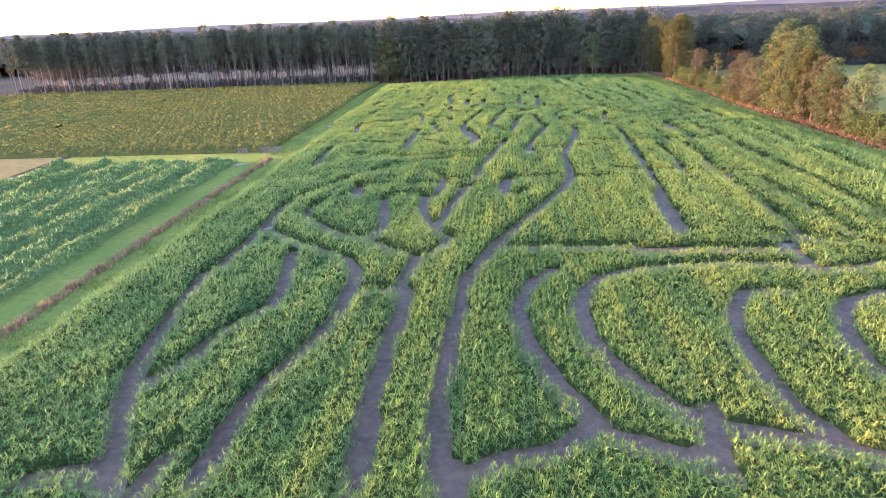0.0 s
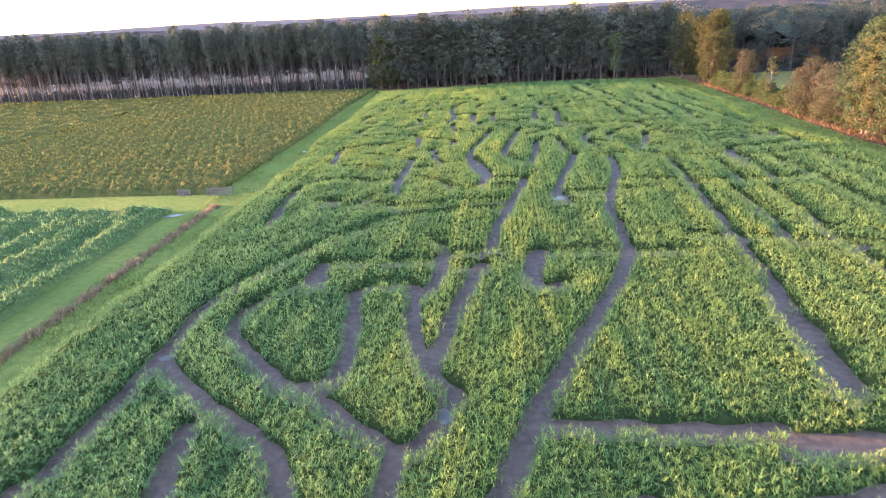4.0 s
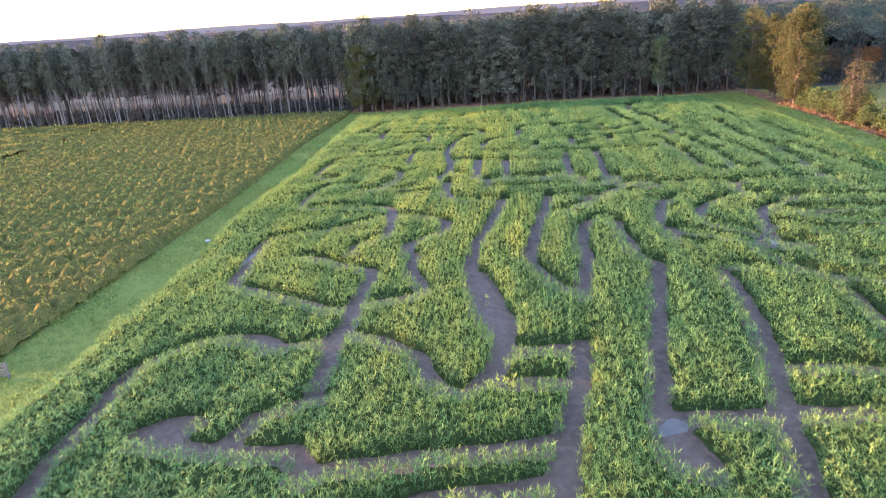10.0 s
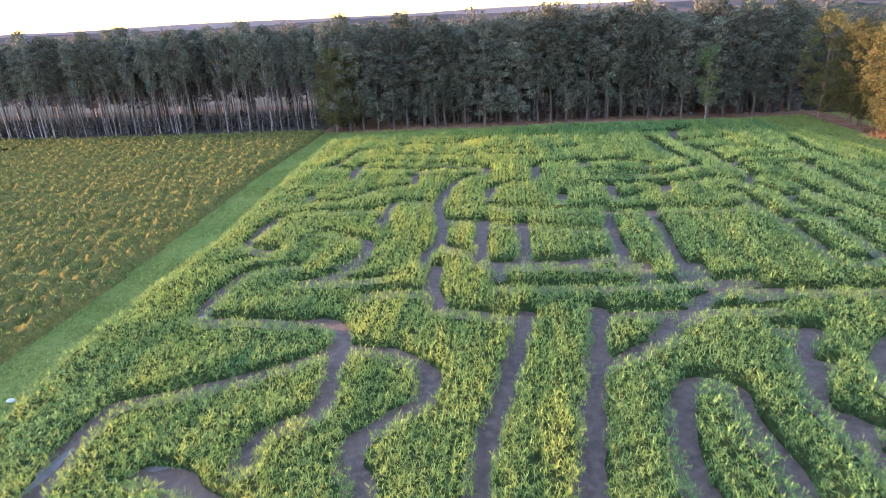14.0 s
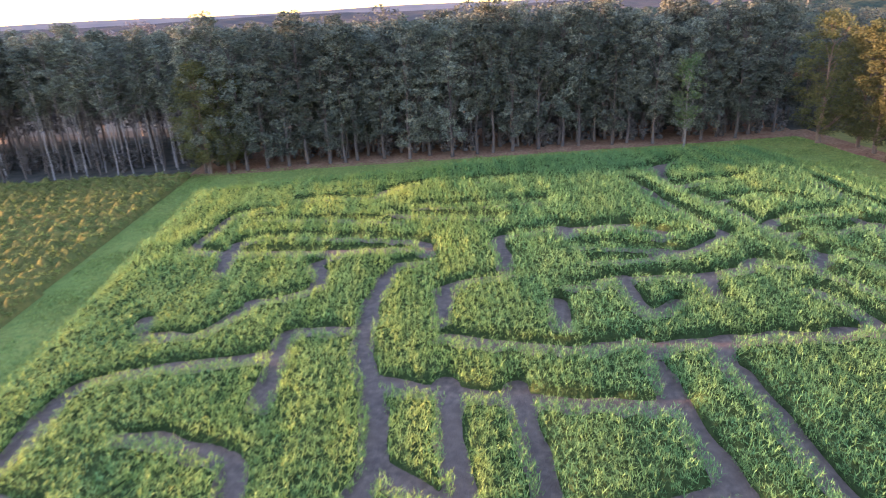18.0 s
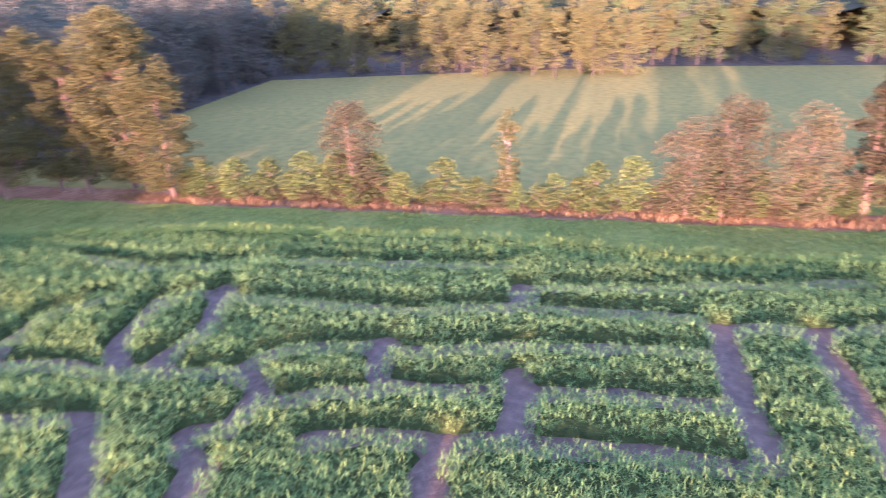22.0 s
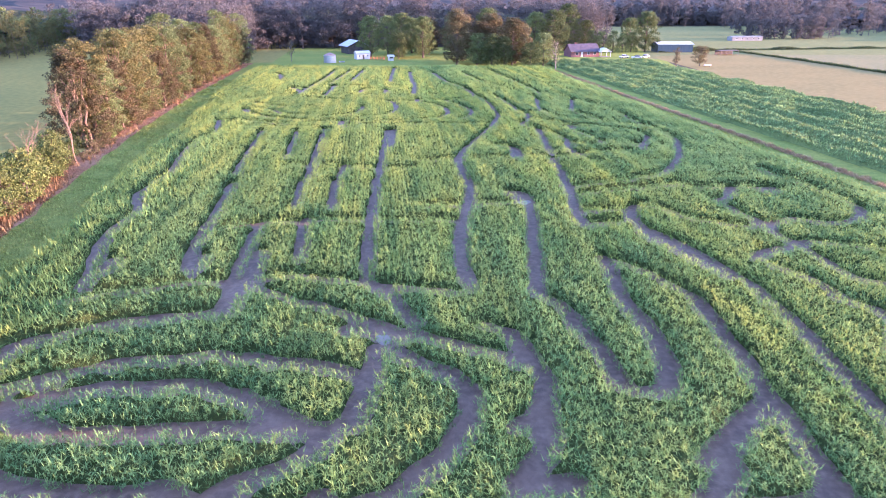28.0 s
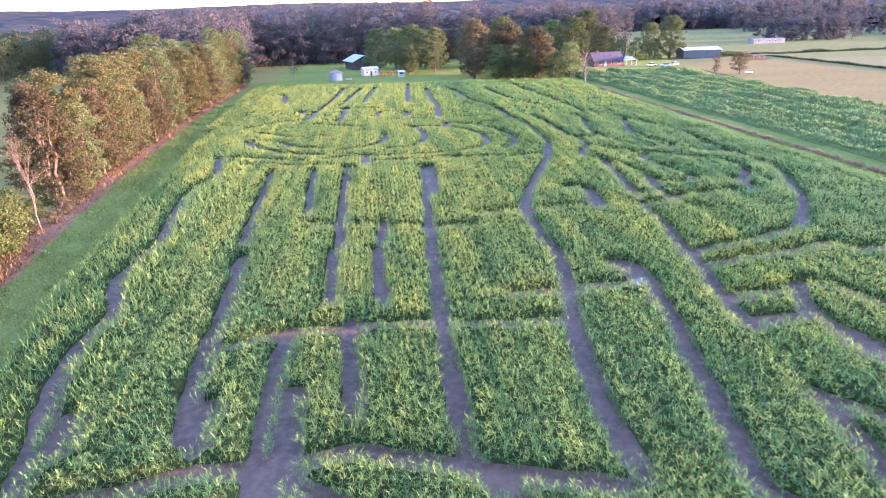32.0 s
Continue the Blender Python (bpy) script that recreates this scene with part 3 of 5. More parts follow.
lane(1.75, 36.8, 184.8, 34.2, 184.7, 28.4, 184.7, 24.0, 184.4, 17.9, 184.1, 15.3, 183.8)
lane(1.78, -7.9, 185.7, -2.2, 185.4, 5.3, 185.6, 12.0, 186.6, 16.7, 187.2)
lane(1.73, -29.4, 186.7, -26.1, 187.0, -22.8, 187.6, -21.0, 188.2)
lane(1.54, -28.6, 187.7, -26.7, 189.0, -23.1, 191.8)
lane(1.45, 7.0, 188.3, 7.0, 191.8)
lane(1.45, 12.4, 188.5, 12.7, 191.6)
lane(1.82, -8.2, 190.9, -1.8, 190.8, 5.8, 190.5)
lane(1.45, -8.4, 191.5, -7.9, 188.5)
lane(1.79, 42.0, 191.6, 40.2, 191.5, 33.1, 191.9, 27.5, 191.4)
lane(1.66, 41.8, 191.7, 42.7, 187.1, 42.2, 184.7, 38.0, 184.8, 32.5, 184.8, 28.4, 184.4, 24.7, 184.6, 21.8, 184.5, 20.6, 184.5)
lane(1.72, -4.5, 192.0, -0.7, 192.3, 5.5, 194.0)
lane(1.45, -39.4, 192.0, -39.3, 192.6, -37.0, 193.9, -35.2, 196.8, -37.7, 197.3, -40.4, 198.8, -39.8, 201.6, -40.2, 207.7, -39.1, 210.5, -36.1, 211.6)
lane(1.45, -16.8, 192.1, -16.6, 194.8, -15.4, 199.0, -15.8, 205.1, -17.1, 211.9, -17.4, 215.8, -16.8, 221.9)
lane(1.45, 49.0, 193.0, 49.9, 185.8, 52.1, 178.1)
lane(1.45, -10.3, 193.9, -10.2, 192.2)
lane(1.55, -15.3, 198.2, -12.9, 196.1, -10.8, 194.3, -9.3, 192.5, -6.1, 192.0)
lane(1.49, -33.0, 203.1, -30.5, 203.1, -27.5, 201.3, -24.5, 200.1, -23.8, 195.7, -25.1, 192.7, -26.0, 192.1)
lane(1.45, -24.2, 205.8, -24.3, 211.5, -24.1, 217.2, -17.4, 216.5)
lane(1.45, 11.6, 205.9, 11.4, 202.3, 11.0, 195.8, 11.0, 191.2, 10.9, 188.4)
lane(1.45, 31.7, 206.0, 32.1, 199.4, 32.3, 193.3)
lane(1.45, -5.3, 206.0, -5.3, 199.9, -5.3, 193.6)
lane(1.78, 33.5, 206.4, 30.6, 206.0, 28.0, 206.0)
lane(1.45, -10.5, 207.4, -10.5, 201.1, -10.2, 195.2)
lane(2.1, 46.4, 207.4, 44.9, 206.9)
lane(1.45, 46.6, 207.5, 47.4, 197.4, 48.3, 193.4)
lane(1.45, 26.6, 207.6, 26.8, 205.9, 26.9, 200.1, 26.8, 193.4)
lane(1.45, 5.8, 207.8, 5.5, 200.9, 5.4, 194.6, 5.5, 192.4)
lane(1.45, 36.9, 207.9, 37.0, 206.9, 37.9, 198.7, 38.3, 193.1)
lane(1.45, 42.8, 208.0, 43.3, 197.9, 43.4, 193.2)
lane(1.67, -16.2, 208.3, -11.0, 205.9, -5.7, 204.6, -1.2, 203.3, 4.5, 202.1)
lane(1.82, 6.8, 209.6, 8.9, 210.2, 12.7, 210.4, 17.9, 210.5, 21.6, 209.8)
lane(1.5, 11.9, 210.0, 11.1, 207.0)
lane(1.69, 22.3, 210.5, 23.9, 210.4, 25.8, 209.7)
lane(1.77, -36.1, 211.6, -30.7, 212.5, -25.0, 212.8)
lane(1.45, 0.3, 213.9, 0.8, 219.7)
lane(1.69, -10.1, 213.9, -5.5, 212.1, 0.2, 210.4, 5.6, 210.9)
lane(1.45, 30.9, 215.8, 30.7, 212.5, 31.2, 208.5)
lane(1.45, 34.9, 216.0, 36.5, 208.0)
lane(1.45, -10.3, 216.8, -9.9, 221.9)
lane(1.56, -37.2, 218.0, -32.1, 217.5, -30.3, 220.0, -29.7, 221.8)
lane(1.45, 24.5, 218.4, 25.9, 214.7, 25.5, 210.0, 26.6, 208.2)
lane(2.1, 49.3, 220.0, 49.9, 218.1)
lane(1.45, -38.1, 220.0, -38.3, 221.6)
lane(1.5, 16.1, 221.9, 15.5, 217.8)
lane(1.47, -29.4, 222.0, -28.7, 223.9, -26.7, 224.1, -22.9, 226.0, -22.6, 229.7, -23.9, 232.5, -22.0, 234.6, -19.5, 236.0)
lane(1.78, 2.7, 222.2, 4.7, 222.0)
lane(1.59, -9.9, 222.2, -9.8, 224.0, -9.2, 224.4, -7.1, 225.5, -2.9, 226.0)
lane(1.45, 27.8, 222.6, 29.3, 218.9, 30.3, 215.5)
lane(1.82, 6.2, 223.3, 7.3, 223.3, 11.1, 223.2, 16.2, 222.7, 21.5, 223.8)
lane(1.5, 8.5, 223.8, 7.9, 219.6, 8.1, 215.9, 9.5, 216.0, 11.8, 217.7)
lane(1.5, 25.0, 223.8, 28.8, 223.3, 30.1, 224.7, 30.5, 226.7, 33.8, 224.2, 34.8, 219.3, 36.3, 216.6, 31.9, 216.3)
lane(1.49, 22.2, 225.4, 23.8, 226.1, 25.2, 223.9)
lane(1.73, 6.3, 228.2, 10.8, 227.7, 16.7, 228.2, 22.0, 231.6)
lane(1.45, -3.1, 228.2, -2.3, 231.7, -2.7, 236.2, -1.7, 238.0, 0.8, 238.1, 5.8, 240.0)
lane(1.45, 49.0, 230.1, 49.5, 219.2, 50.8, 209.5, 50.9, 208.5)
lane(1.45, -11.3, 231.5, -14.7, 231.1, -15.8, 227.0, -16.6, 222.5)
lane(1.52, -34.3, 231.5, -35.0, 240.8, -34.1, 242.0, -29.5, 242.7, -19.2, 240.3, -11.3, 237.8, -11.3, 233.8)
lane(1.45, 22.4, 232.3, 22.9, 232.6, 24.1, 233.6, 22.6, 240.3, 22.3, 244.6)
lane(1.71, 6.0, 233.0, 7.9, 232.1, 12.7, 230.9, 17.0, 229.4)
lane(1.69, 42.7, 234.1, 35.7, 231.8, 30.4, 232.9)
lane(1.45, 29.3, 235.3, 29.6, 230.9, 30.5, 226.7)
lane(1.45, 5.3, 236.1, 5.4, 238.3)
lane(1.7, 6.3, 237.5, 8.2, 237.5, 13.0, 238.0, 17.0, 236.1, 17.6, 235.1, 16.1, 233.8)
lane(1.45, 38.8, 237.8, 41.4, 236.1, 40.8, 228.7, 40.9, 222.4, 40.9, 216.8, 43.1, 208.1)
lane(1.84, 6.1, 238.8, 6.6, 238.9, 13.8, 239.4)
lane(1.75, -38.9, 239.3, -34.6, 238.1, -29.5, 237.3, -24.2, 236.4, -19.0, 236.4, -14.1, 235.9)
lane(1.45, -40.1, 239.8, -39.2, 246.3, -38.4, 254.0, -33.6, 254.5)
lane(1.47, 27.9, 245.1, 29.3, 240.4, 28.7, 234.8, 32.7, 237.9, 39.7, 238.6)
lane(1.64, 27.4, 246.2, 30.4, 246.4, 35.7, 247.1, 39.0, 243.5)
lane(1.65, -15.9, 249.6, -9.4, 246.7, -1.8, 244.4)
lane(1.68, -33.4, 250.7, -28.4, 249.3, -24.1, 249.0, -14.6, 245.5)
lane(1.77, -11.8, 251.6, -3.6, 250.3, 5.1, 250.7, 5.6, 250.9)
lane(1.45, 46.6, 252.5, 45.2, 243.9, 47.1, 235.6)
lane(1.72, 26.9, 254.5, 30.4, 255.5, 37.5, 256.5)
lane(1.45, 20.8, 258.6, 21.6, 253.2, 21.8, 248.0, 22.5, 241.7)
lane(1.63, -30.0, 259.3, -23.7, 258.5, -18.1, 257.9, -16.8, 261.9, -11.3, 264.3)
lane(1.78, -3.4, 263.3, 5.9, 264.1)
lane(1.61, 21.3, 263.6, 25.8, 265.2, 32.1, 268.6)
lane(1.45, 29.8, 267.5, 26.9, 262.2, 25.7, 256.6, 27.0, 250.0, 28.0, 245.2)


X0, Y0, CELL = -50.0, -68.0, 0.5
NX, NY = int(126 / CELL), int(348 / CELL)
gx, gy = X0 + CELL * np.arange(NX), Y0 + CELL * np.arange(NY)
GX, GY = np.meshgrid(gx, gy, indexing="ij")
west = GX - crop_west(GY) + 0.5 * wave(GX, GY, 2, 0.12)
inside = np.minimum.reduce([west, crop_east(GY) - GX + 0.7 * wave(GX, GY, 3, 0.15), crop_north(GX) - GY, GY - crop_south(GX)])
gap = inside.copy()
ragged = 0.12 + 0.18 * wave(GX, GY, 4, 1.1)
for width, pts in LANES:
    for (ax, ay), (bx, by) in zip(pts[:-1], pts[1:]):
        i0, i1 = [int(np.clip((v - X0) / CELL, 0, NX)) for v in (min(ax, bx) - 4, max(ax, bx) + 5)]
        j0, j1 = [int(np.clip((v - Y0) / CELL, 0, NY)) for v in (min(ay, by) - 4, max(ay, by) + 5)]
        if i0 >= i1 or j0 >= j1:
            continue
        px, py = GX[i0:i1, j0:j1] - ax, GY[i0:i1, j0:j1] - ay
        dx, dy = bx - ax, by - ay
        u = np.clip((px * dx + py * dy) / (dx * dx + dy * dy + 1e-9), 0, 1)
        d = np.hypot(px - u * dx, py - u * dy) - width / 2
        gap[i0:i1, j0:j1] = np.minimum(gap[i0:i1, j0:j1], d)
gap = gap + ragged
tall = 1.52 + 0.16 * wave(GX, GY * 0.06, 9, 2.4) + 0.10 * wave(GX, GY * 0.1, 10, 1.1) + 0.15 * wave(GX, GY, 5, 0.14) + 0.08 * wave(GX, GY, 6, 0.9)
tall = tall * (1 - 0.42 * np.clip((GX + 4) / 8, 0, 1) * np.clip((80 - GY) / 14, 0, 1))
tall = tall * (1 - 0.22 * np.clip((-4 - GX) / 10, 0, 1) * np.interp(GY, [115, 150, 225, 280], [0.0, 1.0, 1.0, 1.0]))
tall = tall * (1 - 0.45 * np.clip((GX - crop_east(GY) + 9) / 7, 0, 1))
tall = tall + 0.22 * np.clip((-8 - GX) / 14, 0, 1) * wave(GX * 0.4, GY, 15, 0.8)
# low surface filling the crop, its dark colour standing for shade between plants
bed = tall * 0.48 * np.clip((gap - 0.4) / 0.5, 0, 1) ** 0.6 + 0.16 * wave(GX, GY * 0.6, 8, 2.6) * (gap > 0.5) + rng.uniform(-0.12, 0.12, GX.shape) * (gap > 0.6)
ok = gap > 0.4
index = -np.ones(GX.shape, dtype=np.int64)
cell_ok = ok[:-1, :-1] | ok[1:, :-1] | ok[1:, 1:] | ok[:-1, 1:]
used = np.zeros(GX.shape, dtype=bool)
used[:-1, :-1] |= cell_ok
used[1:, :-1] |= cell_ok
used[1:, 1:] |= cell_ok
used[:-1, 1:] |= cell_ok
index[used] = np.arange(used.sum())
slope_x, slope_y = np.gradient(gap, CELL)
steep = slope_x ** 2 + slope_y ** 2 + 0.05
pull = np.where(ok, 0.0, np.clip((0.4 - gap) / steep, 0, 1.2))
edge_x = np.clip(pull * slope_x, -0.48, 0.48)
edge_y = np.clip(pull * slope_y, -0.48, 0.48)
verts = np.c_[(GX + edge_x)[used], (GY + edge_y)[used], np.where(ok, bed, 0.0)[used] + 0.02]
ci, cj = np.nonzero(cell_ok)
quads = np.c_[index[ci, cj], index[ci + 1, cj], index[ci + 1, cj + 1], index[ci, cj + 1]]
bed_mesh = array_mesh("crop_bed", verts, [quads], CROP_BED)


def sample(grid, x, y):
    return grid[np.clip(((x - X0) / CELL).astype(int), 0, NX - 1), np.clip(((y - Y0) / CELL).astype(int), 0, NY - 1)]


gradx, grady = np.gradient(gap)


def crop_leaves(count, x0, x1, y0, y1, size, r, rim=False, fan=1, arched=False):
    """Stalks strewn over a stretch of the maze, fan leaves from each; rim: only those along the lanes; arched: drooping tips."""
    count //= fan
    x = r.uniform(x0, x1, count)
    x = np.where(r.random(count) < 0.45, np.round(x / 0.6) * 0.6 + r.normal(0, 0.1, count), x)
    y = r.uniform(y0, y1, count)
    g = sample(gap, x, y)
    keep = (g > 0.06) & (g < 0.55) if rim else g > 0.12
    x, y, g = x[keep], y[keep], g[keep]
    n = len(x)
    h = sample(tall, x, y)
    edge = g < 0.6
    z = np.where(edge, h * r.uniform(0.03, 0.78, n), h * r.uniform(0.36, 0.84, n))
    turn = r.uniform(0, 2 * math.pi, n)
    outward = np.arctan2(-sample(grady, x, y), -sample(gradx, x, y)) + r.normal(0, 0.8, n)
    turn = np.where(edge & (r.random(n) < 0.6), outward, turn)
    x, y, z, edge = [np.repeat(c, fan) for c in (x, y, z, edge)]
    m = n * fan
    heading = np.repeat(turn, fan) + np.tile(np.arange(fan) * (2 * math.pi / fan), n) + r.normal(0, 0.35, m)
    z = z + r.normal(0, 0.06, m)
    length = size * r.uniform(0.6, 1.3, m) * np.where(edge, 0.85, 1)
    lift = r.uniform(0.75, 1.45, m) if arched else r.uniform(0.25, 1.35, m)
    south = np.clip((x - 6) / 12, 0, 1) * np.interp(y, [20, 45, 100, 135], [0.85, 0.85, 0.7, 0.0])
    west = np.clip((-4 - x) / 10, 0, 1) * np.interp(y, [115, 150, 225, 280], [0.0, 0.8, 0.9, 0.9])
    pale = r.random(m) < (south + west) * np.clip(0.9 + 0.35 * wave(x, y * 0.4, 19, 0.3), 0, 1.2)
    shape = arched_blades if arched else blades
    wide = length * r.uniform(0.075, 0.12, m) * (1.0 if arched else 1.25)
    root = np.c_[x, y, z]
    return [shape(root[k], length[k], wide[k], heading[k], lift[k]) for k in (~pale, pale)]


def join(chunks):
    vs, ts, k = [], [], 0
    for v, t in chunks:
        vs.append(v)
        ts.append(t + k)
        k += len(v)
    return np.concatenate(vs), [np.concatenate(ts)]


chunks = [
    crop_leaves(800000, -46, 52, 26, 232, 0.52, rng, False, 4, True),
    crop_leaves(900000, -46, 52, 26, 232, 0.48, rng, False, 5),
    crop_leaves(1300000, -46, 54, 26, 232, 0.44, rng, True, 3),
    crop_leaves(130000, 52, 68, 26, 232, 0.66, rng, False, 3),
    crop_leaves(240000, -49, 58, 232, 278, 0.66, rng, False, 3),
    crop_leaves(230000, -42, 74, -66, 26, 0.7, rng, False, 3),
]
v, f = join([c[0] for c in chunks])
crop = tagged(new("maze_crop", array_mesh("maze_crop", v, f, CROP)), "dense green sorghum crop cut into a maze", "crop", kind="stuff")
v, f = join([c[1] for c in chunks])
tagged(new("maze_crop_pale", array_mesh("maze_crop_pale", v, f, CROP_PALE)), "paler lime-green sorghum among the maze crop", "crop", kind="stuff")
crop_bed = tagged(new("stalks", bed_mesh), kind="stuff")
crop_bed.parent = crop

# soil of the lanes, slightly uneven
step = 2.0
sx, sy = np.arange(-50, 74, step), np.arange(-66, 279, step)
SX, SY = np.meshgrid(sx, sy, indexing="ij")
sz = 0.075 + 0.012 * wave(SX, SY, 12, 0.7)
sidx = np.arange(SX.size).reshape(SX.shape)
sq = np.stack([sidx[:-1, :-1], sidx[1:, :-1], sidx[1:, 1:], sidx[:-1, 1:]], axis=-1).reshape(-1, 4)
inside_s = sample(inside, SX, SY) > 0.5
sq = sq[inside_s[:-1, :-1].ravel() & inside_s[1:, 1:].ravel()]
tagged(new("lane_soil", array_mesh("lane_soil", np.c_[SX.ravel(), SY.ravel(), sz.ravel()], [sq], SOIL, smooth=True)),
       "damp grey-brown trodden soil of the maze lanes", "soil", kind="structure")


# ---- weedy meadow and the side plot ----
def weed_patch(name, mat, bed_mat, x0, x1, y0, y1, top, cell, count, size, seed, label, cat, lump=0.5, mask=None, ridge=1.0, swell=0.85):
    r = np.random.default_rng(seed)
    ax, ay = np.arange(x0, x1, cell), np.arange(y0, y1, cell)
    A, B = np.meshgrid(ax, ay, indexing="ij")
    rim = np.minimum.reduce([A - x0, x1 - A, B - y0, y1 - B])
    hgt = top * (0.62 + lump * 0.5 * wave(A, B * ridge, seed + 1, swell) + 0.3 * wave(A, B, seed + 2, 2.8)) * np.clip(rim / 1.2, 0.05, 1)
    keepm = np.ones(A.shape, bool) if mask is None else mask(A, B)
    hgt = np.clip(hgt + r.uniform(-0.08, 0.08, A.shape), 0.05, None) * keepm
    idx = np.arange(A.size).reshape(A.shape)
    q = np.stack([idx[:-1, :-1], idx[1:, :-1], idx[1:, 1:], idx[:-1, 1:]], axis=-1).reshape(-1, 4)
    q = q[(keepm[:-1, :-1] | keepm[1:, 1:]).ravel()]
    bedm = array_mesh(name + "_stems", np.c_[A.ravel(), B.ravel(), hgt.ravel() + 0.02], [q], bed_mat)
    x, y = r.uniform(x0, x1, count), r.uniform(y0, y1, count)
    hh = hgt[np.clip(((x - x0) / cell).astype(int), 0, len(ax) - 1), np.clip(((y - y0) / cell).astype(int), 0, len(ay) - 1)]
    k = (hh > 0.1) & (r.random(count) < np.clip(hh / top + 0.6, 0, 1))
    x, y, hh = x[k], y[k], hh[k]
    n = len(x)
    length = size * r.uniform(0.5, 1.3, n)
    v, t2 = blades(np.c_[x, y, hh * r.uniform(0.65, 1.1, n)], length, length * r.uniform(0.2, 0.38, n), r.uniform(0, 6.3, n), r.uniform(-0.4, 1.4, n))
    ob = tagged(new(name, array_mesh(name, v, [t2], mat)), label, cat, kind="stuff")
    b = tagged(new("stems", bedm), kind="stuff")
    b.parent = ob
    return ob


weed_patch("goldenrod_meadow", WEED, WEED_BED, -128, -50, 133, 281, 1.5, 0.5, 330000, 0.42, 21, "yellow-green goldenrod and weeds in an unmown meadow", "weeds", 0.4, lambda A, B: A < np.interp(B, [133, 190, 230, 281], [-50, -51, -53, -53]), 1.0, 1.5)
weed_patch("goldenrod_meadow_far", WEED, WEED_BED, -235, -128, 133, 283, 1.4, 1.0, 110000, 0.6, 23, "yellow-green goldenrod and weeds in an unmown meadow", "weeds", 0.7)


def plot_mask(A, B):
    rows = wave(A, B * 0.25, 41, 0.5)
    return (A < np.interp(B, [-60, 30, 125], [-47, -50, -53.5])) & (A > -93) & (rows > -1.3)


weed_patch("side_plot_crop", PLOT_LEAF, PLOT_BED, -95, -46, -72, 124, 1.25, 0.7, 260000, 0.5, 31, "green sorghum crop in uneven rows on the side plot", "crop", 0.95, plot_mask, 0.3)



def grass_tufts(name, count, x_of, y0, y1, seed, label):
    """Short blades strewn over a mown strip; x_of gives the strip's two sides for y."""
    r = np.random.default_rng(seed)
    y = r.uniform(y0, y1, count)
    a, b = x_of(y)
    x = a + (b - a) * r.random(count)
    k = wave(x, y, seed, 0.5) + r.normal(0, 0.6, count) > -0.5
    x, y = x[k], y[k]
    n = len(x)
    length = r.uniform(0.12, 0.34, n) * (1 + 0.35 * wave(x, y, seed + 1, 0.8))
    v, t = blades(np.c_[x, y, np.full(n, 0.03)], length, length * r.uniform(0.25, 0.45, n), r.uniform(0, 6.3, n), r.uniform(0.3, 1.4, n))
    tagged(new(name, array_mesh(name, v, [t], TUFT_LEAF)), label, "grass", kind="stuff")


grass_tufts("strip_grass_east", 110000, lambda y: (crop_east(y), tree_line(y) - 1.6), -20, 284, 71, "short green grass on the strip beside the row of trees")
grass_tufts("strip_grass_west", 60000, lambda y: (np.interp(y, [40, 130, 190, 281], [-44.8, -50, -51, -53]), crop_west(y)), 40, 282, 72, "short green mown grass on the strip beside the meadow")
grass_tufts("strip_grass_north", 26000, lambda y: (y * 0 - 50, y * 0 + 58), 269, 283, 73, "short green grass between the maze and the pines")

# dry red grass row
r = np.random.default_rng(5)
n = 26000
y = r.uniform(-36, 126, n)
x = strip_x(y) + r.normal(0, 0.38, n)
clump = 0.75 + 0.35 * np.sin(y * 1.9) * np.sin(y * 0.53 + 1)
length = r.uniform(0.4, 0.9, n) * clump
v, t = blades(np.c_[x, y, np.full(n, 0.03)], length, length * 0.16, r.uniform(0, 6.3, n), r.uniform(0.5, 1.5, n))
tagged(new("dry_red_grass", array_mesh("dry_red_grass", v, [t], RED_GRASS)), "row of dry reddish grass beside the mown strip", "grass", kind="stuff")


# dry orange brush at the foot of the eastern row
n = 13000
y = np.where(r.random(n) < 0.75, r.uniform(105, 262, n), r.uniform(-70, 268, n))
x = tree_line(y) + r.uniform(-1.4, 1.6, n) + 0.3 * np.sin(y * 0.9)
length = r.uniform(0.45, 1.15, n) * (0.8 + 0.3 * wave(x, y, 61, 0.6))
v, t = blades(np.c_[x, y, np.full(n, 0.05)], length, length * 0.16, r.uniform(0, 6.3, n), r.uniform(0.7, 1.5, n))
tagged(new("dry_brush", array_mesh("dry_brush", v, [t], BRUSH)), "dry orange-brown brush along the row of trees", "brush", kind="stuff")


# ---- trees ----
def tube(bm, a, b, ra, rb, sides=6):
    a, b = Vector(a), Vector(b)
    q = (b - a).to_track_quat("Z", "Y")
    rings = []
    for c, rad in ((a, ra), (b, rb)):
        rings.append([bm.verts.new(c + q @ Vector((rad * math.cos(k * 2 * math.pi / sides), rad * math.sin(k * 2 * math.pi / sides), 0))) for k in range(sides)])
    for k in range(sides):
        bm.faces.new((rings[0][k], rings[0][(k + 1) % sides], rings[1][(k + 1) % sides], rings[1][k]))


def crown_points(r, h, low, rad, clumps, profile, lean):
    """Middles and sizes of leaf clumps: profile gives the crown's width from its foot (0) to its top (1)."""
    u = r.beta(1.1, 1.05, clumps)
    z = low + (h - low) * u
    w = rad * np.interp(u, np.linspace(0, 1, len(profile)), profile) * np.sqrt(r.uniform(0.02, 1, clumps))
    a = r.uniform(0, 2 * math.pi, clumps)
    return np.c_[w * np.cos(a) + lean[0] * z, w * np.sin(a) + lean[1] * z, z], r.uniform(0.55, 1.0, clumps)


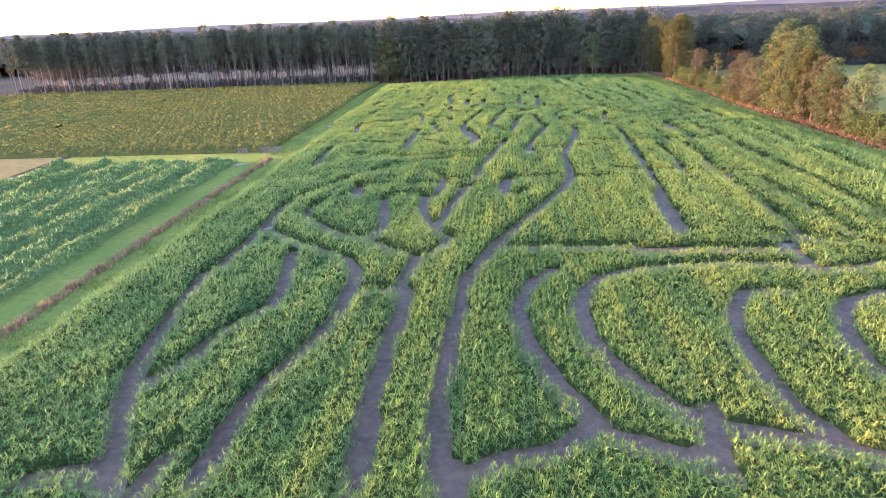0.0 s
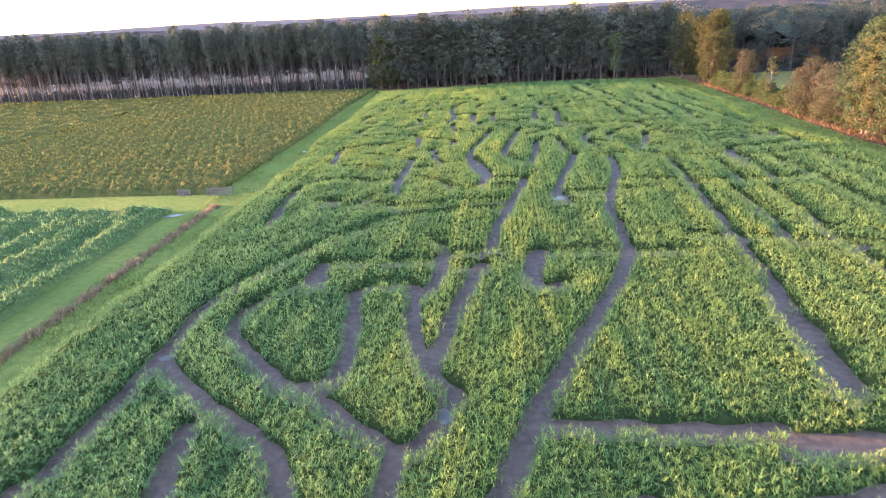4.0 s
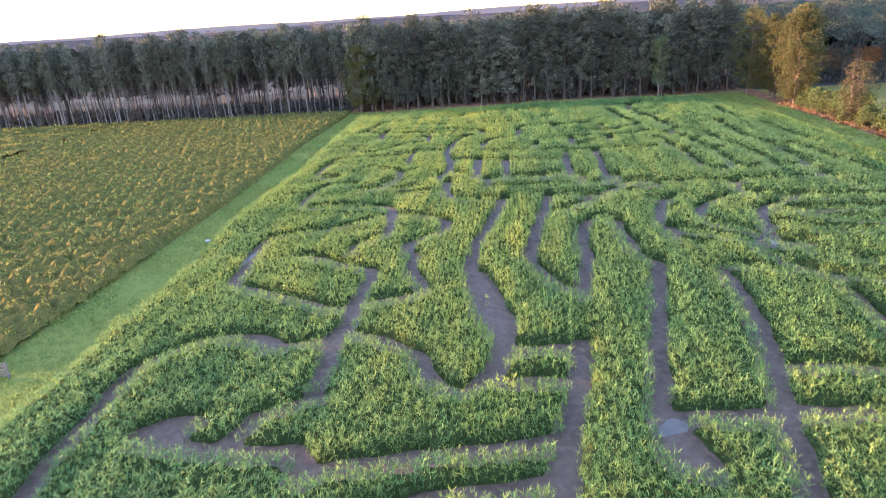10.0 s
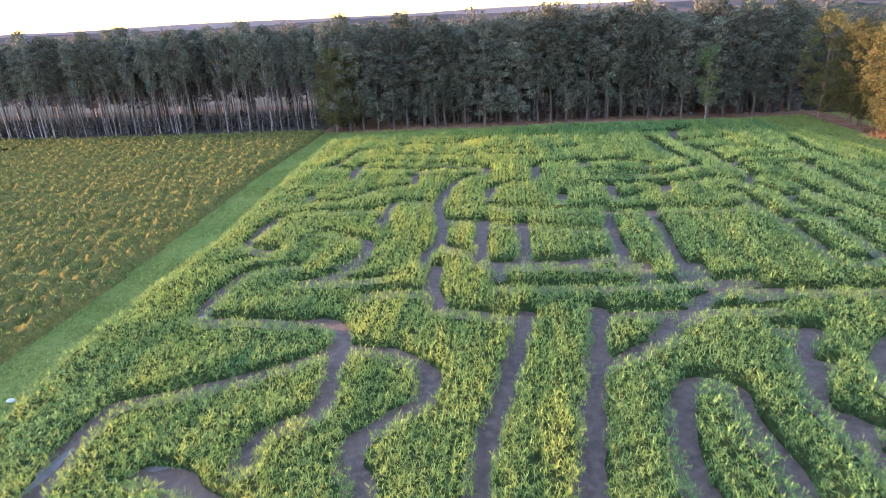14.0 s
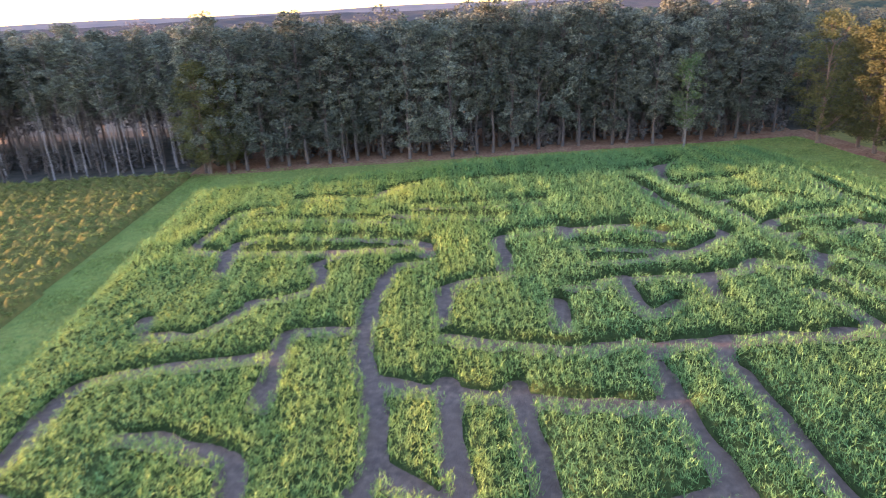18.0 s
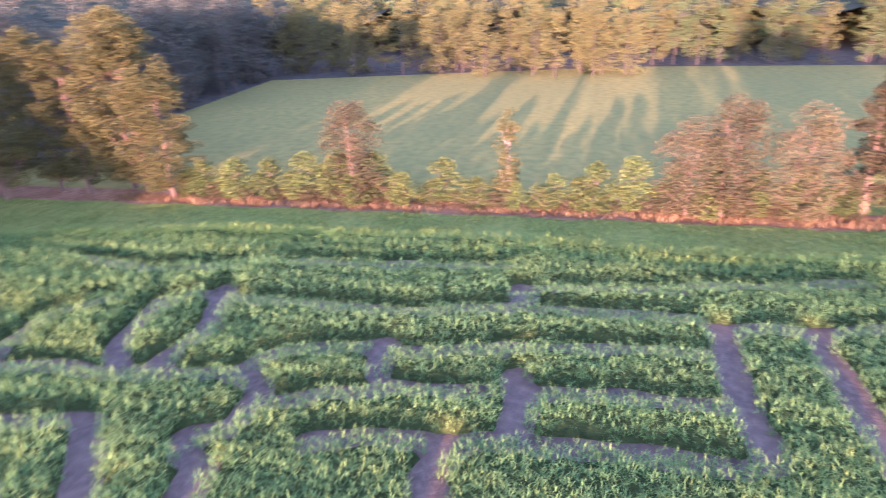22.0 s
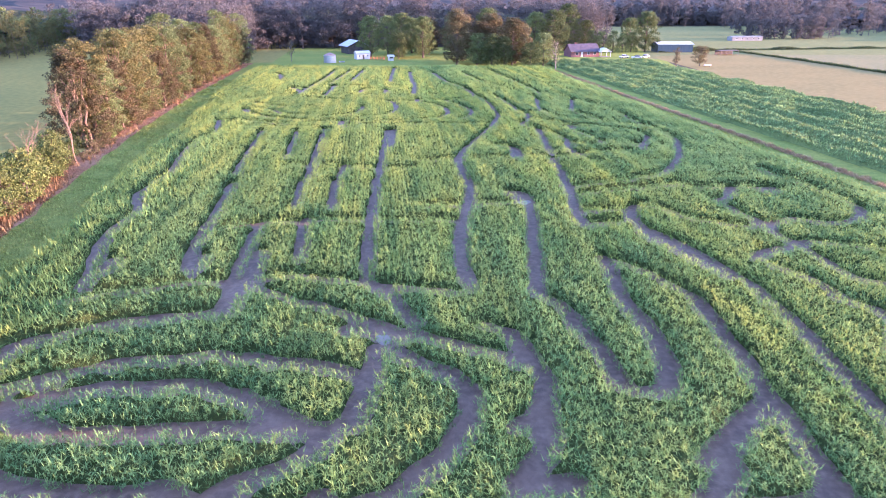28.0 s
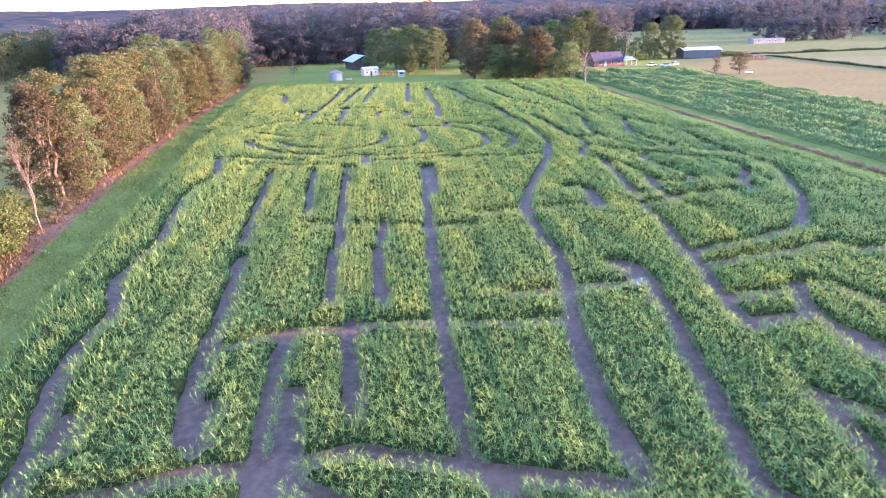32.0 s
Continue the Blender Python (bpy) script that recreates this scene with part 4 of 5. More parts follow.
def leaf_cards(r, mids, sizes, per, spread, leaf):
    """Small three-cornered leaf sprays in a flattened ball round each clump's middle."""
    n = len(mids) * per
    c = np.repeat(mids, per, axis=0)
    s = np.repeat(sizes, per) * spread
    d = r.normal(0, 1, (n, 3))
    d /= np.linalg.norm(d, axis=1)[:, None]
    d *= (r.uniform(0.35, 1, n) ** 0.5 * s)[:, None]
    d[:, 2] *= 0.62
    p = c + d
    a = r.normal(0, 1, (n, 3))
    a /= np.linalg.norm(a, axis=1)[:, None]
    b = np.cross(a, r.normal(0, 1, (n, 3)))
    b /= np.linalg.norm(b, axis=1)[:, None] + 1e-9
    L = (leaf * r.uniform(0.5, 1.2, n))[:, None]
    v = np.stack([p - a * L * 0.7, p + b * L * 0.5, p + a * L * 0.7 - b * L * 0.25], axis=1).reshape(-1, 3)
    return v, np.arange(n * 3).reshape(-1, 3)


CONE = (0.5, 1.0, 0.95, 0.8, 0.62, 0.35)
ROUND = (0.55, 0.95, 1.0, 0.95, 0.75, 0.4)
TUFT = (0.3, 0.7, 1.0, 1.0, 0.8, 0.4)


def tree(name, seed, h, low, rad, clumps, per, leaf, mat, bark, label, cat="tree", profile=ROUND, trunk=0.28, lean=(0, 0), spread=1.5, stems=1, bare=False, wiggle=0.25):
    r = np.random.default_rng(seed)
    root = new(name)
    tagged(root, label, cat)
    bm = bmesh.new()
    mids, sizes = crown_points(r, h, low, rad, clumps, profile, lean)
    for s in range(stems):
        off = Vector((0, 0, 0)) if stems == 1 else Vector((r.uniform(-0.9, 0.9), r.uniform(-0.9, 0.9), 0))
        last, steps = off + Vector((0, 0, -0.1)), 7
        for k in range(1, steps + 1):
            z = h * 0.93 * k / steps
            nxt = off * (1 + k * 0.1) + Vector((lean[0] * z + r.normal(0, wiggle) * 0.6, lean[1] * z + r.normal(0, wiggle) * 0.6, z))
            f0, f1 = 1 - (k - 1) / (steps + 0.4), 1 - k / (steps + 0.4)
            tube(bm, last, nxt, trunk * (f0 + (0.35 if k == 1 else 0)), trunk * f1, 6)
            last = nxt
    for m in mids[:: max(1, len(mids) // (34 if bare else 16))]:
        z0 = max(low * 0.6, m[2] - r.uniform(0.15, 0.35) * (h - low) - 0.4)
        tube(bm, (lean[0] * z0, lean[1] * z0, z0), tuple(m), trunk * 0.32, 0.03, 4)
    part("trunk", bm, bark, root)
    v, q = leaf_cards(r, mids, sizes, per, spread, leaf)
    crown = new("crown", array_mesh("crown", v, [q], mat))
    crown.parent = root
    return root


def plant(proto, spots, group, seed, smin=0.85, smax=1.15):
    """Stand the prototype at the first spot and copies at the rest, each turned and scaled a little."""
    r = random.Random(seed)
    for k, (x, y) in enumerate(spots):
        s = r.uniform(smin, smax)
        m = pose(x, y, 0, 0, 0, r.uniform(0, 360)) @ Matrix.Diagonal((s, s, s * r.uniform(0.92, 1.08), 1))
        if k == 0:
            proto.matrix_basis = m
            tagged(proto, group=group)
            made = proto
        else:
            made = copy_thing(proto, m)
            made.matrix_basis = m


pines = [
    tree("pine", 101, 26, 3.5, 4.6, 110, 64, 0.36, NEEDLE, BARK, "tall dark green pine in a dense stand", profile=CONE, trunk=0.30, spread=1.3),
    tree("pine", 102, 25, 6, 4.2, 110, 64, 0.36, NEEDLE, BARK, "tall dark green pine in a dense stand", profile=TUFT, trunk=0.28, spread=1.3),
    tree("pine", 103, 24, 2.5, 4.6, 110, 64, 0.36, NEEDLE, BARK, "tall dark green pine in a dense stand", profile=CONE, trunk=0.27, spread=1.3),
    tree("pine", 104, 26, 8, 3.9, 110, 64, 0.36, NEEDLE, BARK, "tall dark green pine with a bare lower trunk", profile=TUFT, trunk=0.26, spread=1.3),
]
slim = [
    tree("slender_pine", 111, 25, 12, 2.1, 54, 60, 0.32, NEEDLE, SLIM_BARK, "slender pine with a long pale bare trunk", profile=TUFT, trunk=0.12, spread=1.2),
    tree("slender_pine", 112, 24, 11, 2.0, 54, 60, 0.32, NEEDLE, SLIM_BARK, "slender pine with a long bare trunk", profile=TUFT, trunk=0.12, spread=1.2),
    tree("slender_pine", 113, 25.5, 14, 2.0, 54, 60, 0.32, NEEDLE, BARK, "slender pine with a long bare trunk", profile=TUFT, trunk=0.14, lean=(0.05, 0), spread=1.25),
]
rr = random.Random(3)


def belt(x0, x1, y0, dx, rows, dy, bend=0.0):
    out = []
    for k in range(rows):
        x = x0 + rr.uniform(0, dx)
        while x < x1:
            out.append((x + rr.uniform(-0.9, 0.9), y0 + k * dy + rr.uniform(-1.6, 1.6) + bend * (x - x0)))
            x += dx * rr.uniform(0.7, 1.3)
    rr.shuffle(out)
    return out


spots = belt(-52, 62, 283.5, 4.0, 3, 5.0, 0.035)
for k, p in enumerate(pines):
    plant(p, spots[k::4], "pines of the north wood", 200 + k, 0.93, 1.03)
spots = belt(-235, -56, 286, 2.7, 4, 4.0)
for k, p in enumerate(slim):
    plant(p, spots[k::3], "slender pines of the north wood", 210 + k, 0.94, 1.03)
lone = tree("pale_tree", 115, 16, 4, 2.6, 60, 34, 0.36, LEAF, PALE_BARK, "lighter green tree with a pale trunk before the pines", profile=TUFT, trunk=0.18)
plant(lone, [(38.5, 280.5)], "", 116, 1.0, 1.0)

ROW_BARK = material("orange_brown_bark", (0.12, 0.075, 0.052), (0.08, 0.054, 0.042), (0.16, 0.105, 0.072), rough=0.9, patch=1.5, grain=6, stretch=(3, 3, 0.6), each=0.2, world_space=False)

# eastern row
gold = [
    tree("golden_tree", 121, 23, 2.5, 5.6, 150, 125, 0.28, GOLD_LEAF, ROW_BARK, "tall golden-green tree lit by the low sun", profile=ROUND, trunk=0.36, lean=(0.03, 0.02)),
    tree("golden_tree", 122, 20, 2.0, 5.2, 140, 125, 0.28, GOLD_LEAF, ROW_BARK, "tall golden-green tree lit by the low sun", profile=ROUND, trunk=0.32),
]
plant(gold[0], [(66, 267.5), (62.5, 277.5), (-50, 282), (69, 263)], "golden trees at the corner of the field", 31)
plant(gold[1], [(65.5, 254.5), (67.5, 260), (-46, 284), (66.5, 272.5)], "golden trees at the corner of the field", 32)
row = [
    tree("row_tree", 131, 19, 1.2, 5.4, 150, 125, 0.26, LEAF, ROW_BARK, "leafy olive-green tree in the row beside the field", trunk=0.32, stems=3, spread=1.35, profile=(0.7, 1.0, 0.85, 0.95, 0.6, 0.3)),
    tree("row_tree", 132, 17, 1.2, 5.0, 150, 125, 0.26, GOLD_LEAF, ROW_BARK, "leafy yellowing tree in the row beside the field", trunk=0.30, stems=3, spread=1.3, profile=(0.6, 0.9, 1.0, 0.7, 0.75, 0.35)),
    tree("row_tree", 133, 15, 1.2, 4.7, 150, 125, 0.26, RUST_LEAF, ROW_BARK, "rusty-brown tree in the row beside the field", trunk=0.28, stems=3, spread=1.25, profile=(0.8, 1.0, 0.9, 0.8, 0.5, 0.25)),
]
spots = [(tree_line(y) + 2.8 + rr.uniform(-1.5, 2.5), y + rr.uniform(-1, 1)) for y in np.arange(-77, 87, 5.0)]
for k, p in enumerate(row):
    plant(p, [s for i, s in enumerate(spots) if i % 3 == k], "row of trees east of the maze", 220 + k, 0.75, 1.2)
for k, (y, s) in enumerate(((171.5, 1.0), (168, 1.15), (164.5, 1.12), (161, 1.1), (157.5, 1.08), (153.5, 0.95), (150, 0.95), (146, 0.75), (142, 0.66), (138, 0.66), (134.5, 0.72))):
    m = pose(tree_line(y) + 2.0 + rr.uniform(-0.6, 1.6), y, 0, 0, 0, rr.uniform(0, 360)) @ Matrix.Diagonal((0.92 * s, 0.92 * s, s, 1))
    copy_thing(row[(2, 0, 1)[k % 3]], m).matrix_basis = m
small = tree("small_rust_tree", 141, 12.5, 1.2, 3.6, 130, 70, 0.26, RUST_LEAF, ROW_BARK, "small rusty-brown tree with several trunks", trunk=0.15, stems=3)
plant(small, [(67, 191.3), (66.6, 186.5), (67, 179.4), (67.6, 230)], "small trees of the row", 41, 0.85, 1.05)
dead = tree("bare_tree", 151, 12, 1.5, 1.9, 90, 34, 0.28, GOLD_LEAF, PALE_BARK, "slender half-dead tree with few leaves", profile=(1, 0.9, 0.8, 0.9, 0.6, 0.3), trunk=0.2, spread=0.8)
plant(dead, [(67.4, 211)], "", 42, 1.0, 1.0)


def bare_tree(seed, h, label):
    """A leafless forked tree: limbs that split again and again into thin twigs, with a few withered leaves."""
    r = np.random.default_rng(seed)
    root = new("bare_tree")
    tagged(root, label, "tree")
    bm = bmesh.new()
    tips = []

    def limb(a, d, length, rad, depth):
        mid = a + d * length * 0.5 + Vector(r.normal(0, 0.05 * length, 3))
        end = a + d * length + Vector((0, 0, 0.06 * length))
        tube(bm, a, mid, rad, rad * 0.8, 5)
        tube(bm, mid, end, rad * 0.8, rad * 0.6, 5)
        if depth == 0:
            tips.append(end)
            return
        for _ in range(3 if depth > 2 else 2):
            nd = (d + Vector(r.normal(0, 0.36, 3)) + Vector((0, 0, 0.6 if depth > 3 else 0.2))).normalized()
            limb(end if r.random() < 0.6 else mid, nd, length * r.uniform(0.55, 0.8), rad * 0.58, depth - 1)

    limb(Vector((0, 0, -0.1)), Vector((0.04, 0, 1)).normalized(), h * 0.34, 0.15, 5)
    part("trunk", bm, ROW_BARK, root)
    v, q = leaf_cards(r, np.array([tuple(p) for p in tips]), np.full(len(tips), 1.0), 2, 0.5, 0.17)
    twigs = new("leaves", array_mesh("leaves", v, [q], RUST_LEAF))
    twigs.parent = root
    return root


bare = bare_tree(152, 13.5, "leafless forked tree with pale bark")
plant(bare, [(74.6, 96.5), (73.6, 113.5)], "leafless trees", 44, 0.85, 1.05)
bushes = [
    tree("bush", 161, 4.4, 0.3, 2.0, 50, 44, 0.24, BUSH_LEAF, BARK, "yellow-green bush at the edge of the field", "bush", trunk=0.07, spread=0.9, profile=CONE),
    tree("bush", 162, 3.2, 0.2, 1.8, 46, 40, 0.22, BUSH_LEAF, BARK, "yellow-green bush at the edge of the field", "bush", trunk=0.06, spread=0.8, profile=ROUND),
    tree("bush", 163, 2.0, 0.1, 1.5, 30, 34, 0.22, RUST_LEAF, BARK, "low rusty undergrowth bush", "bush", trunk=0.05, spread=0.7, profile=ROUND),
]
spots = [(tree_line(y) + 1.5 + rr.uniform(-0.8, 2.0), y) for y in [*np.arange(104, 140, 2.0), *np.arange(174, 254, 1.5)]]
plant(bushes[0], spots[0::3] + [(tree_line(y) + 2.5 + rr.uniform(-1, 4.5), y) for y in np.arange(96, 133, 1.7)], "bushes of the row", 51, 0.8, 1.35)
plant(bushes[1], spots[1::3] + [(tree_line(y) + 3 + rr.uniform(-1, 2), y) for y in np.arange(-70, 160, 7)], "bushes of the row", 52, 0.8, 1.3)
plant(bushes[2], spots[2::3] + [(tree_line(y) + 1.2 + rr.uniform(-0.5, 1.2), y) for y in np.arange(-70, 256, 4.2)], "bushes of the row", 53, 0.5, 1.1)

# yard trees
yard = [
    tree("yard_tree", 171, 17, 1.2, 6.2, 200, 60, 0.4, LEAF, BARK, "broad green tree in the farm yard", trunk=0.4),
    tree("yard_tree", 172, 16, 1.2, 5.8, 200, 60, 0.4, RUST_LEAF, BARK, "broad orange-brown tree in the farm yard", trunk=0.4),
    tree("yard_tree", 173, 12, 0.8, 4.8, 150, 56, 0.36, LEAF, BARK, "round green tree in the farm yard", trunk=0.3),
]
plant(yard[0], [(12, -104), (2.4, -100), (26.7, -106), (18, -122), (-30, -112), (-45, -120), (-58, -130), (-74, -128), (-114, -121), (-116, -148), (6, -128), (-14, -118), (-64, -116), (-88, -140)], "yard trees", 61, 0.9, 1.25)
plant(yard[1], [(-9, -64), (-31.5, -60), (-20, -68), (-14, -84), (-2, -118), (-26, -80), (-38, -74)], "yard trees", 62, 1.0, 1.25)
plant(yard[2], [(-16.7, -59), (-22.2, -56), (-37.2, -52), (-43, -54), (-27, -55), (14, -95), (-34, -66)], "yard trees", 63, 0.8, 1.15)
dome = tree("dome_tree", 175, 10, 0.8, 3.6, 70, 40, 0.4, LEAF, BARK, "dense dark clipped tree in a row", trunk=0.25, profile=(0.8, 1, 1, 1, 0.85, 0.5))
plant(dome, [(-86, -122), (-91, -120), (-96.5, -120), (-102, -121), (-107, -122)], "row of clipped trees by the house", 65, 0.9, 1.1)
sapling = tree("bare_sapling", 174, 9, 3, 2.4, 30, 10, 0.35, RUST_LEAF, PALE_BARK, "thin-leaved young tree on the lawn", trunk=0.16)
plant(sapling, [(61, -86), (-43.2, -37)], "thin young trees", 64, 0.7, 1.2)


# ---- woods farther off ----
def woods(name, regions, seed, label, mat=LEAF):
    r = np.random.default_rng(seed)
    vs, qs, tv, tq, k, tk = [], [], [], [], 0, 0
    for x0, x1, y0, y1, count, h, per, leaf, low in regions:
        for _ in range(count):
            x, y, hh = r.uniform(x0, x1), r.uniform(y0, y1), h * r.uniform(0.75, 1.15)
            mids, sizes = crown_points(r, hh, hh * low, hh * 0.2, 18, ROUND, (0, 0))
            v, q = leaf_cards(r, mids, sizes, per * 2, hh * 0.12, leaf)
            vs.append(v + (x, y, 0))
            qs.append(q + k)
            k += len(v)
            w = 0.22
            tv.append(np.array([(x - w, y, 0), (x + w, y - w, 0), (x, y + w, 0), (x, y, hh * 0.8)]))
            tq.append(np.array([(0, 1, 3), (1, 2, 3), (2, 0, 3)]) + tk)
            tk += 4
    ob = tagged(new(name, array_mesh(name, np.concatenate(vs), [np.concatenate(qs)], mat)), label, "woods", kind="stuff")
    t = tagged(new("trunks", array_mesh("trunks", np.concatenate(tv), [np.concatenate(tq)], BARK)), kind="stuff")
    t.parent = ob


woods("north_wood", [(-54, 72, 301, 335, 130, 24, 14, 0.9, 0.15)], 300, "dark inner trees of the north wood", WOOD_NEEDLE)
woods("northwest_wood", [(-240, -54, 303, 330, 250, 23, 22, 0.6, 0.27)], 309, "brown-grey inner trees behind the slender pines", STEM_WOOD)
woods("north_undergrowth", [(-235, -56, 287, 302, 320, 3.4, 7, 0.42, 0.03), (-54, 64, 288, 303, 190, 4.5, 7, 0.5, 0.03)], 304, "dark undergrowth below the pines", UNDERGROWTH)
woods("east_wood", [(188, 200, -210, 190, 80, 19, 34, 0.42, 0.05), (203, 250, -200, 320, 150, 20, 9, 1.1, 0.1)], 301, "green wood catching the evening sun behind the pasture", LEAF)
woods("east_wood_gold", [(186, 200, -210, 190, 95, 18, 34, 0.42, 0.05), (203, 250, -200, 320, 110, 20, 9, 1.1, 0.1)], 305, "yellowing wood catching the evening sun behind the pasture", GOLD_LEAF)
woods("northeast_wood_gold", [(166, 190, 190, 290, 80, 20, 36, 0.42, 0.05)], 308, "yellowing wood at the corner of the pasture", GOLD_LEAF)
woods("northeast_wood", [(68, 170, 287, 303, 110, 22, 36, 0.42, 0.05)], 306, "dark wood at the corner of the pasture", WOOD_NEEDLE)
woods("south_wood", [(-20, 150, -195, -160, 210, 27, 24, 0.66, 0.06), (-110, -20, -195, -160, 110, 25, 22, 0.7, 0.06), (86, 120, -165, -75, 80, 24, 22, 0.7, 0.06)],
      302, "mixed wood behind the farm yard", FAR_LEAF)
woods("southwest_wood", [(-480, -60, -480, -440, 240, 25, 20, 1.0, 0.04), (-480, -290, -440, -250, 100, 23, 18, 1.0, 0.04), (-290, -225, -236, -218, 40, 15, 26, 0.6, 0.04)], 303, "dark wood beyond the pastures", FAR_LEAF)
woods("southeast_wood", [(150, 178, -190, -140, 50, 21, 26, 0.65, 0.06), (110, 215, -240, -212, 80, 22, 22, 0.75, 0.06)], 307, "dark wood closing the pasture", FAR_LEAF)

# rolling canopy of the woods out to the horizon
r = np.random.default_rng(77)
cs = 8.0
ax, ay = np.arange(-840, 841, cs), np.arange(-740, 941, cs)
A, B = np.meshgrid(ax, ay, indexing="ij")
A, B = A + r.uniform(-2, 2, A.shape), B + r.uniform(-2, 2, B.shape)
woodland = (A > 212) | ((A > 72) & (B > 308)) | (B > 425) | ((B < -190) & (A > -90) & (A < 108)) | (B < -240) & (A > -60) | (B < -475) | (A < -470)
H = 12 + 2.2 * wave(A, B, 78, 0.08) + r.uniform(-3.2, 3.2, A.shape)
idx = np.arange(A.size).reshape(A.shape)
q = np.stack([idx[:-1, :-1], idx[1:, :-1], idx[1:, 1:], idx[:-1, 1:]], axis=-1).reshape(-1, 4)
q = q[(woodland[:-1, :-1] & woodland[1:, 1:] & woodland[1:, :-1] & woodland[:-1, 1:]).ravel()]
tagged(new("wood_canopy", array_mesh("wood_canopy", np.c_[A.ravel(), B.ravel(), H.ravel()], [q], CANOPY)), "rolling treetops of the surrounding woods", "woods", kind="stuff")


def ridge_ring(name, mat, steps, rise, rough, label):
    """Rings of low wooded hills round the whole place; rise lifts the southern side."""
    bm = bmesh.new()
    rings = []
    for rad, hgt in steps:
        ring = []
        for k in range(360):
            a = 2 * math.pi * (k + rr.uniform(-0.3, 0.3)) / 360
            up = hgt * (1 + rise * max(0.0, -math.sin(a))) + hgt * 0.12 * math.sin(k * 0.25 + rad * 0.004) + rr.uniform(-rough, rough)
            ring.append(bm.verts.new((rad * math.cos(a), 100 + rad * math.sin(a), up)))
        rings.append(ring)
    for a, b in zip(rings[:-1], rings[1:]):
        for k in range(360):
            bm.faces.new((a[k], a[(k + 1) % 360], b[(k + 1) % 360], b[k]))
    tagged(part(name, bm, mat), label, "hills", kind="structure")


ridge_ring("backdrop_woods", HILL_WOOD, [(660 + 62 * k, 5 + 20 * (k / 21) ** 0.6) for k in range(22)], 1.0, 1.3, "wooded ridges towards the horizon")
# outermost rings, with the horizon haze in their colour
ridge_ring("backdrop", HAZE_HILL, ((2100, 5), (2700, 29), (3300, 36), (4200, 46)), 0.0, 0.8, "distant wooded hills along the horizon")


# ---- farm yard ----
WHITE = material("white_metal", (0.48, 0.47, 0.47), (0.42, 0.41, 0.42), rough=0.45, patch=0.6, world_space=False)
ZINC = material("galvanised_steel", (0.33, 0.33, 0.35), (0.27, 0.27, 0.29), (0.38, 0.38, 0.40), rough=0.45, patch=0.5, grain=3, metal=0.4)
RUST = material("rusty_roof", (0.24, 0.12, 0.10), (0.32, 0.20, 0.17), rough=0.7, patch=0.8, grain=3)
DARK = material("dark_interior", (0.05, 0.045, 0.045), (0.09, 0.075, 0.07), rough=0.9, patch=0.8)
BRICK = material("red_brick", (0.16, 0.07, 0.07), (0.13, 0.055, 0.055), (0.19, 0.09, 0.085), rough=0.85, patch=1.2, grain=8)
SHINGLE = material("dark_shingles", (0.06, 0.045, 0.06), (0.085, 0.065, 0.078), rough=0.85, patch=0.8, grain=6)
BLUE = material("blue_metal", (0.055, 0.07, 0.09), (0.07, 0.084, 0.10), rough=0.5, patch=0.4, stretch=(3, 1, 0.3))
PANE = material("window_glass", (0.03, 0.035, 0.045), rough=0.08, spec=0.6)
WOOD = material("weathered_wood", (0.17, 0.13, 0.115), (0.12, 0.095, 0.085), (0.22, 0.18, 0.155), rough=0.85, patch=2, grain=7)
ORANGE = material("orange_paint", (0.55, 0.20, 0.06), (0.45, 0.16, 0.06), rough=0.6, patch=1)
CAR_PAINT = material("silver_car_paint", (0.55, 0.57, 0.60), rough=0.25, metal=0.3, each=0.3)
TYRE = material("tyre_rubber", (0.03, 0.03, 0.03), rough=0.8)


def box(bm, x0, x1, y0, y1, z0, z1, bevel=0.0):
    made = bmesh.ops.create_cube(bm, size=1, matrix=Matrix.Translation(((x0 + x1) / 2, (y0 + y1) / 2, (z0 + z1) / 2)) @ Matrix.Diagonal((x1 - x0, y1 - y0, z1 - z0, 1)))
    if bevel:
        edges = list({e for v in made["verts"] for e in v.link_edges})
        bmesh.ops.bevel(bm, geom=edges, offset=bevel, segments=1, affect="EDGES")
    return bm


def block(name, x0, x1, y0, y1, z0, z1, mat, parent, bevel=0.0, label=""):
    return part(name, box(bmesh.new(), x0, x1, y0, y1, z0, z1, bevel), mat, parent, label)


def prism(name, w, d, z, rise, mat, parent, over=0.4, thick=0.14, along="x"):
    """Two sloped roof panels over a body w by d, with the ridge along x or y, each a part."""
    for side in (-1, 1):
        bm = bmesh.new()
        half, run = ((d / 2 + over), (w / 2 + over)) if along == "x" else ((w / 2 + over), (d / 2 + over))
        drop = rise * over / (half - over)
        pts = []
        for dz in (0, thick):
            for u, a, b in ((-run, 0, rise), (run, 0, rise), (run, side * half, -drop), (-run, side * half, -drop)):
                pts.append((u, a, z + b + dz) if along == "x" else (a, u, z + b + dz))
        vs = [bm.verts.new(p) for p in pts]
        for f in ((0, 1, 2, 3), (7, 6, 5, 4), (0, 4, 5, 1), (1, 5, 6, 2), (2, 6, 7, 3), (3, 7, 4, 0)):
            bm.faces.new([vs[i] for i in f])
        bmesh.ops.recalc_face_normals(bm, faces=bm.faces)
        part(name, bm, mat, parent)


